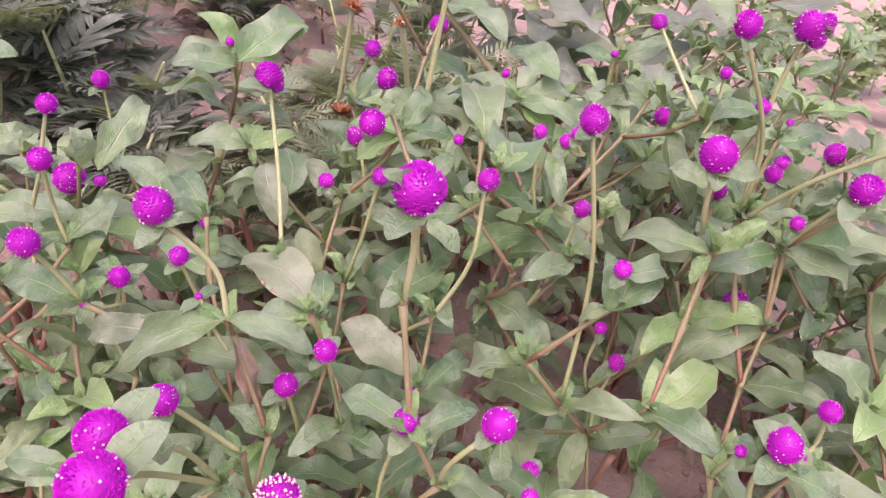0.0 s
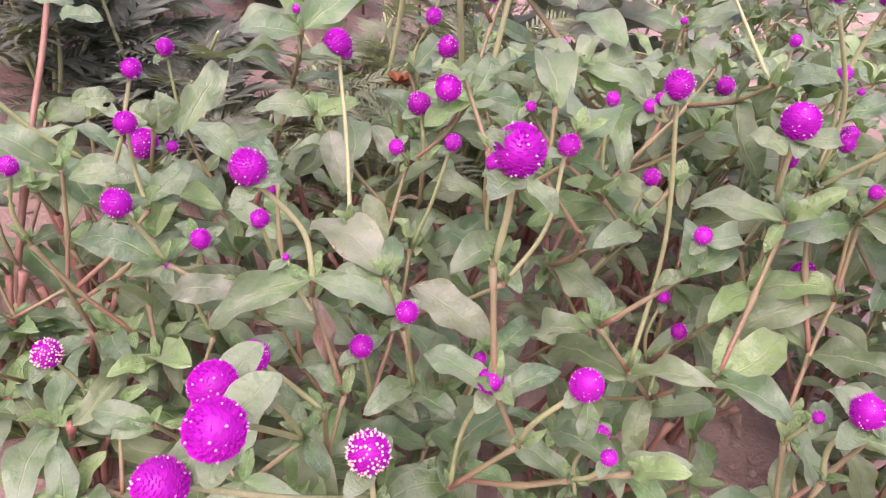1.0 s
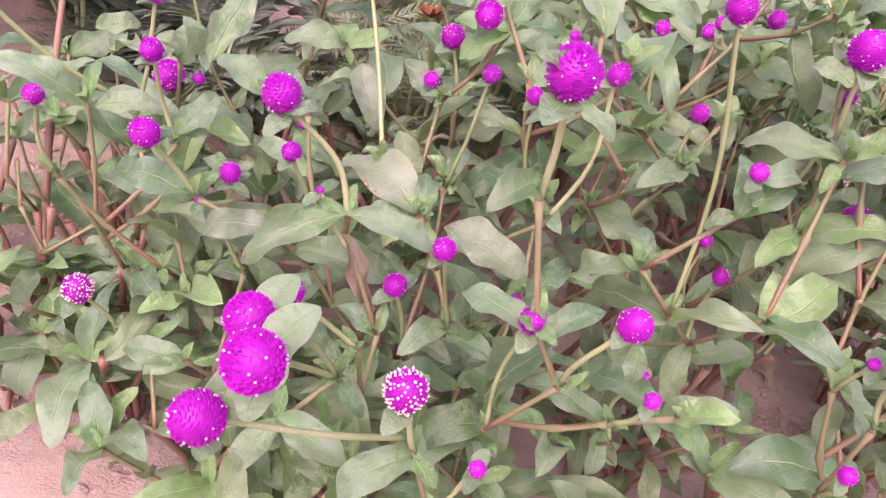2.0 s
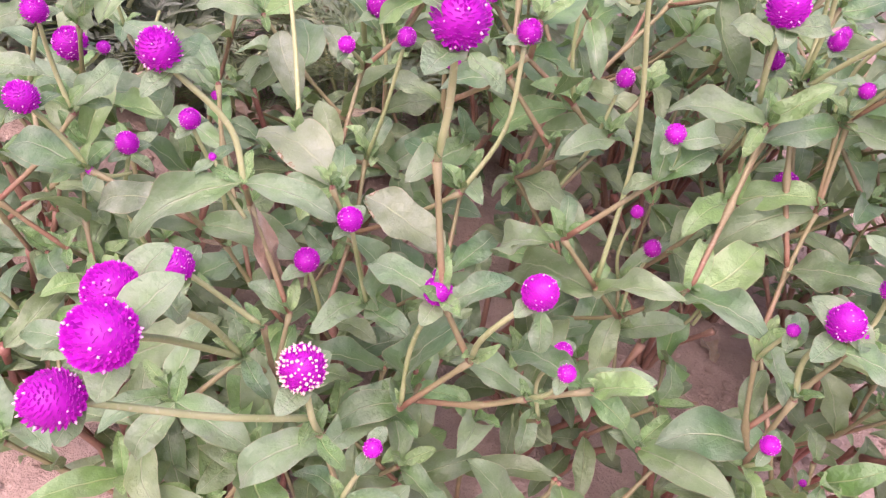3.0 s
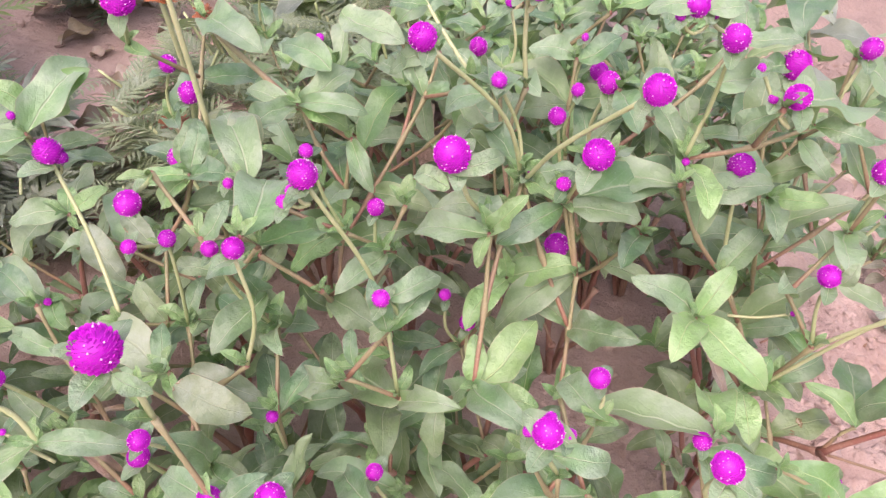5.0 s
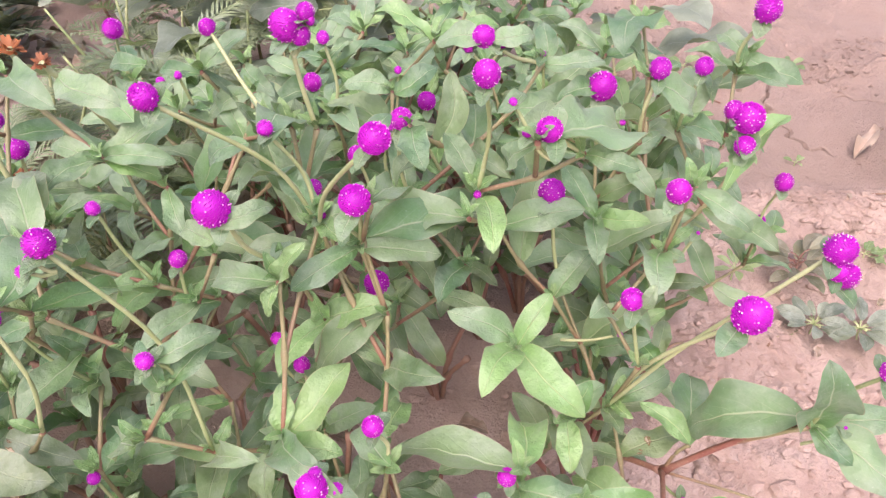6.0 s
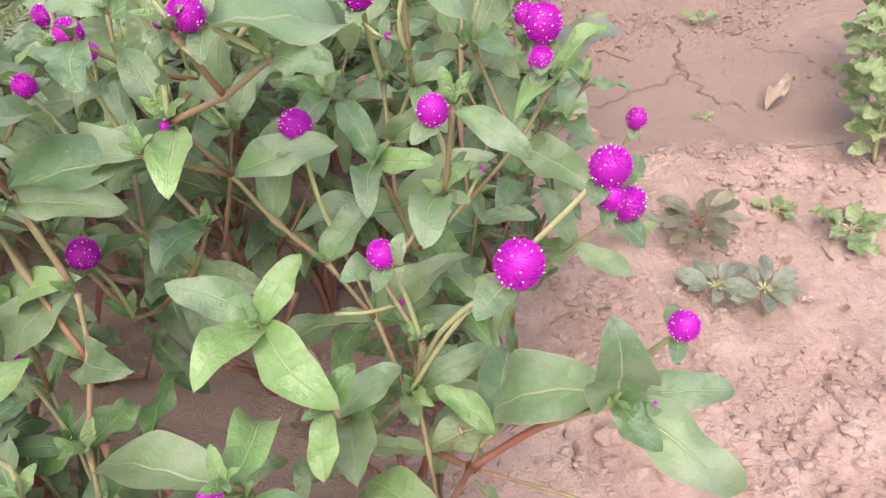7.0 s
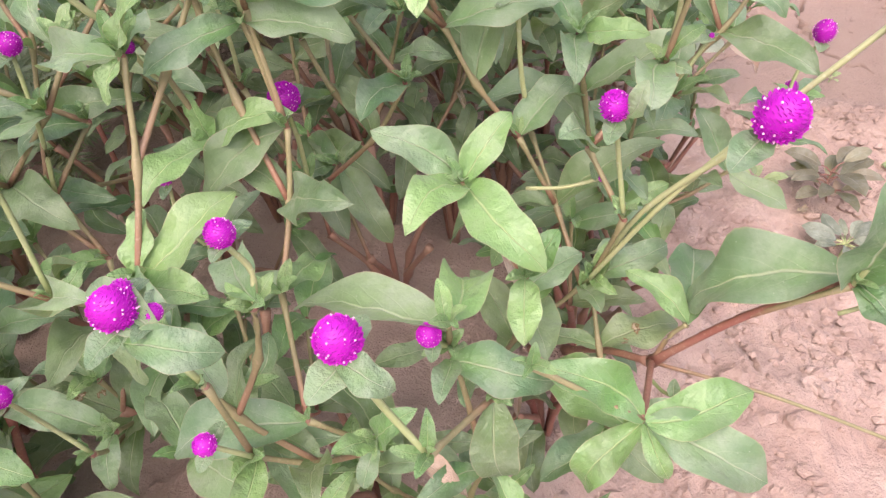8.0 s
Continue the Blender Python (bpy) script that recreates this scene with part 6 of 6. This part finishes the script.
for n, (x, y, h, s, c) in enumerate(((1.125, 0.88, 0.14, 0.040, 26), (1.19, 1.00, 0.19, 0.043, 28), (1.26, 1.14, 0.21, 0.045, 28), (1.22, 0.86, 0.17, 0.040, 26), (1.55, 3.10, 0.36, 0.085, 44), (1.72, 3.20, 0.36, 0.085, 40), (1.40, 3.45, 0.34, 0.085, 40), (0.50, 2.30, 0.34, 0.080, 36), (0.86, 2.60, 0.36, 0.085, 36), (0.20, 2.20, 0.34, 0.080, 36), (1.15, 2.95, 0.36, 0.085, 36), (1.38, 2.75, 0.30, 0.085, 40), (1.58, 2.72, 0.32, 0.085, 40))):
    rosette("lobed_leaf_plant", LOBED_LABEL, "leafy plant", x, y, 40 + n, c, s, h, LOBED, LEAF_LOBED, STALK, group="lobed green plants")
for n, (x, y, h, s, c) in enumerate(((-0.27, 0.88, 0.16, 0.055, 16), (-0.33, 0.78, 0.08, 0.045, 14), (0.16, 1.04, 0.22, 0.065, 16), (-0.24, 0.69, 0.06, 0.04, 12), (-0.52, 1.50, 0.10, 0.07, 12), (-0.36, 1.58, 0.14, 0.07, 12))):
    rosette("dock_plant", "low plant with brown purple leaves among dry litter", "leafy plant", x, y, 70 + n, c, s, h, BROAD, LEAF_PURPLE, STEM_RED, group="brown plants behind the bed")
rosette("lobed_seedling", "pale green lobed seedling flat on the soil", "seedling", 1.00, 0.745, 50, 8, 0.040, 0.012, LOBED, LEAF_LOBED, STALK, 0.35)
rosette("seedling", "tiny grey green seedling in dry soil", "seedling", 0.94, 0.83, 51, 4, 0.026, 0.008, LOBED, LEAF_LOBED, STALK, 0.3, "seedlings")
rosette("seedling", "tiny green seedling in cracked mud", "seedling", 0.95, 1.09, 52, 4, 0.018, 0.008, SPATULA, LEAF_LOBED, STALK, 0.6, "seedlings")
rosette("seedling", "small green seedling in rough soil", "seedling", 0.86, 1.44, 53, 5, 0.030, 0.015, SPATULA, LEAF_LOBED, STALK, 0.7, "seedlings")
rosette("seedling", "small green seedling in rough soil", "seedling", 1.09, 1.42, 54, 5, 0.034, 0.015, SPATULA, LEAF_LOBED, STALK, 0.7, "seedlings")
rosette("weed", "low weed with grey brown spoon-shaped leaves", "weed", 0.81, 0.79, 55, 15, 0.050, 0.055, SPATULA, LEAF_WEED, STEM_RED, 0.6, "weeds")
rosette("weed", "low weed with grey green spoon-shaped leaves", "weed", 0.78, 0.69, 56, 12, 0.036, 0.022, SPATULA, LEAF_GREY, STALK, 0.6, "weeds")
rosette("weed", "low weed with grey green spoon-shaped leaves", "weed", 0.84, 0.67, 57, 13, 0.038, 0.024, SPATULA, LEAF_GREY, STALK, 0.6, "weeds")
rosette("weed", "small weed with green leaves beside the bed", "weed", 0.70, 0.79, 58, 7, 0.026, 0.03, SPATULA, LEAF_LOBED, STALK, 0.8, "weeds")


def dry_leaf(x, y, size, seed, label="crumpled dry brown leaf lying on the soil", way=None, width=1.0):
    g = random.Random(seed)
    a = way if way is not None else g.uniform(0, math.tau)
    z = soil_height(x, y) + 0.004
    ob = tagged(new("dry_leaf", CRUMPLED[seed % 3]), label, "dead leaf", "dead leaves on the soil")
    if not ob.data.materials:
        ob.data.materials.append(LEAF_DRY)
    ob.matrix_basis = leaf_pose((x, y, z), (x + math.cos(a) * size, y + math.sin(a) * size, z + g.uniform(0, 0.2) * size), width=width) @ Matrix.Diagonal((1, 1, 0.5, 1))


dry_leaf(1.06, 1.08, 0.095, 2, "curled pale dry leaf on cracked mud", way=0.62, width=0.5)
g = random.Random(77)
for n in range(60):
    dry_leaf(g.uniform(-0.55, 0.30), g.uniform(0.70, 1.45), g.uniform(0.04, 0.10), 200 + n)
for n in range(46):
    dry_leaf(g.uniform(-0.95, -0.10), g.uniform(1.10, 2.10), g.uniform(0.06, 0.13), 300 + n)
for n in range(14):
    dry_leaf(g.uniform(-0.2, 0.45), g.uniform(0.3, 0.75), g.uniform(0.03, 0.06), 140 + n)
for n in range(8):
    dry_leaf(g.uniform(0.55, 1.0), g.uniform(0.6, 1.0), g.uniform(0.015, 0.03), 160 + n)


# ---------------------------------------------------------------- clods and twigs
def clod_verts(g, r):
    bm = bmesh.new()
    bmesh.ops.create_icosphere(bm, subdivisions=2 if r > 0.008 else 1, radius=r)
    off = Vector((g.uniform(0, 50), g.uniform(0, 50), g.uniform(0, 50)))
    sc = Vector((g.uniform(0.8, 1.3), g.uniform(0.7, 1.1), g.uniform(0.45, 0.75)))
    out = []
    for v in bm.verts:
        k = 1 + 0.7 * noise.noise(v.co / r * 1.1 + off) + 0.35 * noise.noise(v.co / r * 2.6 + off)
        out.append(Vector((v.co.x * sc.x, v.co.y * sc.y, v.co.z * sc.z)) * k)
    faces = [tuple(v.index for v in f.verts) for f in bm.faces]
    bm.free()
    return out, faces


def crumbs():
    """The countless crumbs of soil on the rough ground."""
    g = random.Random(5)
    verts, faces = [], []
    n = 0
    while n < 12000:
        x, y = (g.uniform(0.3, 1.35), g.uniform(0.22, 1.5)) if n < 8500 else (g.uniform(-0.65, 0.95), g.uniform(0.08, 1.9))
        if ease(0.95, 1.08, y + 0.25 * (x - 0.9)) * ease(1.38, 1.28, y) > 0.3 and x > 0.6 and g.random() < 0.93:
            continue
        if noise.noise(Vector((x * 7, y * 7, 2))) < g.uniform(-0.35, 0.3):
            continue
        r = 0.0012 + 0.0075 * g.random() ** 3.6
        vs, fs = clod_verts(g, r)
        k = len(verts)
        c = Vector((x, y, soil_height(x, y) + r * 0.25))
        verts += [v + c for v in vs]
        faces += [tuple(i + k for i in f) for f in fs]
        n += 1
    ob = tagged(new("soil_crumbs", mesh_of("soil_crumbs", verts, faces, smooth=False)), "small crumbs of dry soil on the ground", "soil", kind="stuff")
    ob.data.materials.append(SOIL)


crumbs()
g = random.Random(6)
CLOD_LABEL = "angular clod of dry pinkish soil"
for x, y, r in ((0.565, 0.49, 0.017), (0.617, 0.442, 0.015), (0.66, 0.50, 0.010), (0.585, 0.45, 0.010), (0.72, 0.56, 0.008), (0.80, 0.60, 0.009), (0.52, 0.40, 0.012), (0.68, 0.62, 0.011),
                (0.62, 0.70, 0.010), (0.70, 0.42, 0.009), (0.86, 0.52, 0.008), (0.90, 0.70, 0.008), (0.50, 0.55, 0.012), (0.56, 0.60, 0.010), (0.98, 0.90, 0.009), (0.78, 0.90, 0.008)):
    vs, fs = clod_verts(g, r)
    ob = tagged(new("soil_clod", mesh_of("soil_clod", vs, fs, smooth=False)), CLOD_LABEL, "clod", "clods beside the bed")
    ob.location = (x, y, soil_height(x, y) + r * 0.2)
    ob.data.materials.append(SOIL)
for x, y, ln, a in ((1.03, 0.97, 0.09, -0.3), (0.70, 0.66, 0.07, 0.5), (0.62, 0.78, 0.06, 2.0), (0.95, 0.70, 0.03, 1.5), (0.90, 1.32, 0.06, 2.3), (0.55, 0.66, 0.08, 0.2)):
    line = [Vector((x + math.cos(a) * ln * s, y + math.sin(a) * ln * s + 0.004 * math.sin(s * 6), soil_height(x + math.cos(a) * ln * s, y + math.sin(a) * ln * s) + 0.002)) for s in (0, 0.25, 0.5, 0.75, 1)]
    ob = tagged(new("twig", tube_mesh("twig", line, 0.0016, 0.0009)), "thin dry brown twig lying on the soil", "twig", "twigs on the soil")
    ob.data.materials.append(STEM)
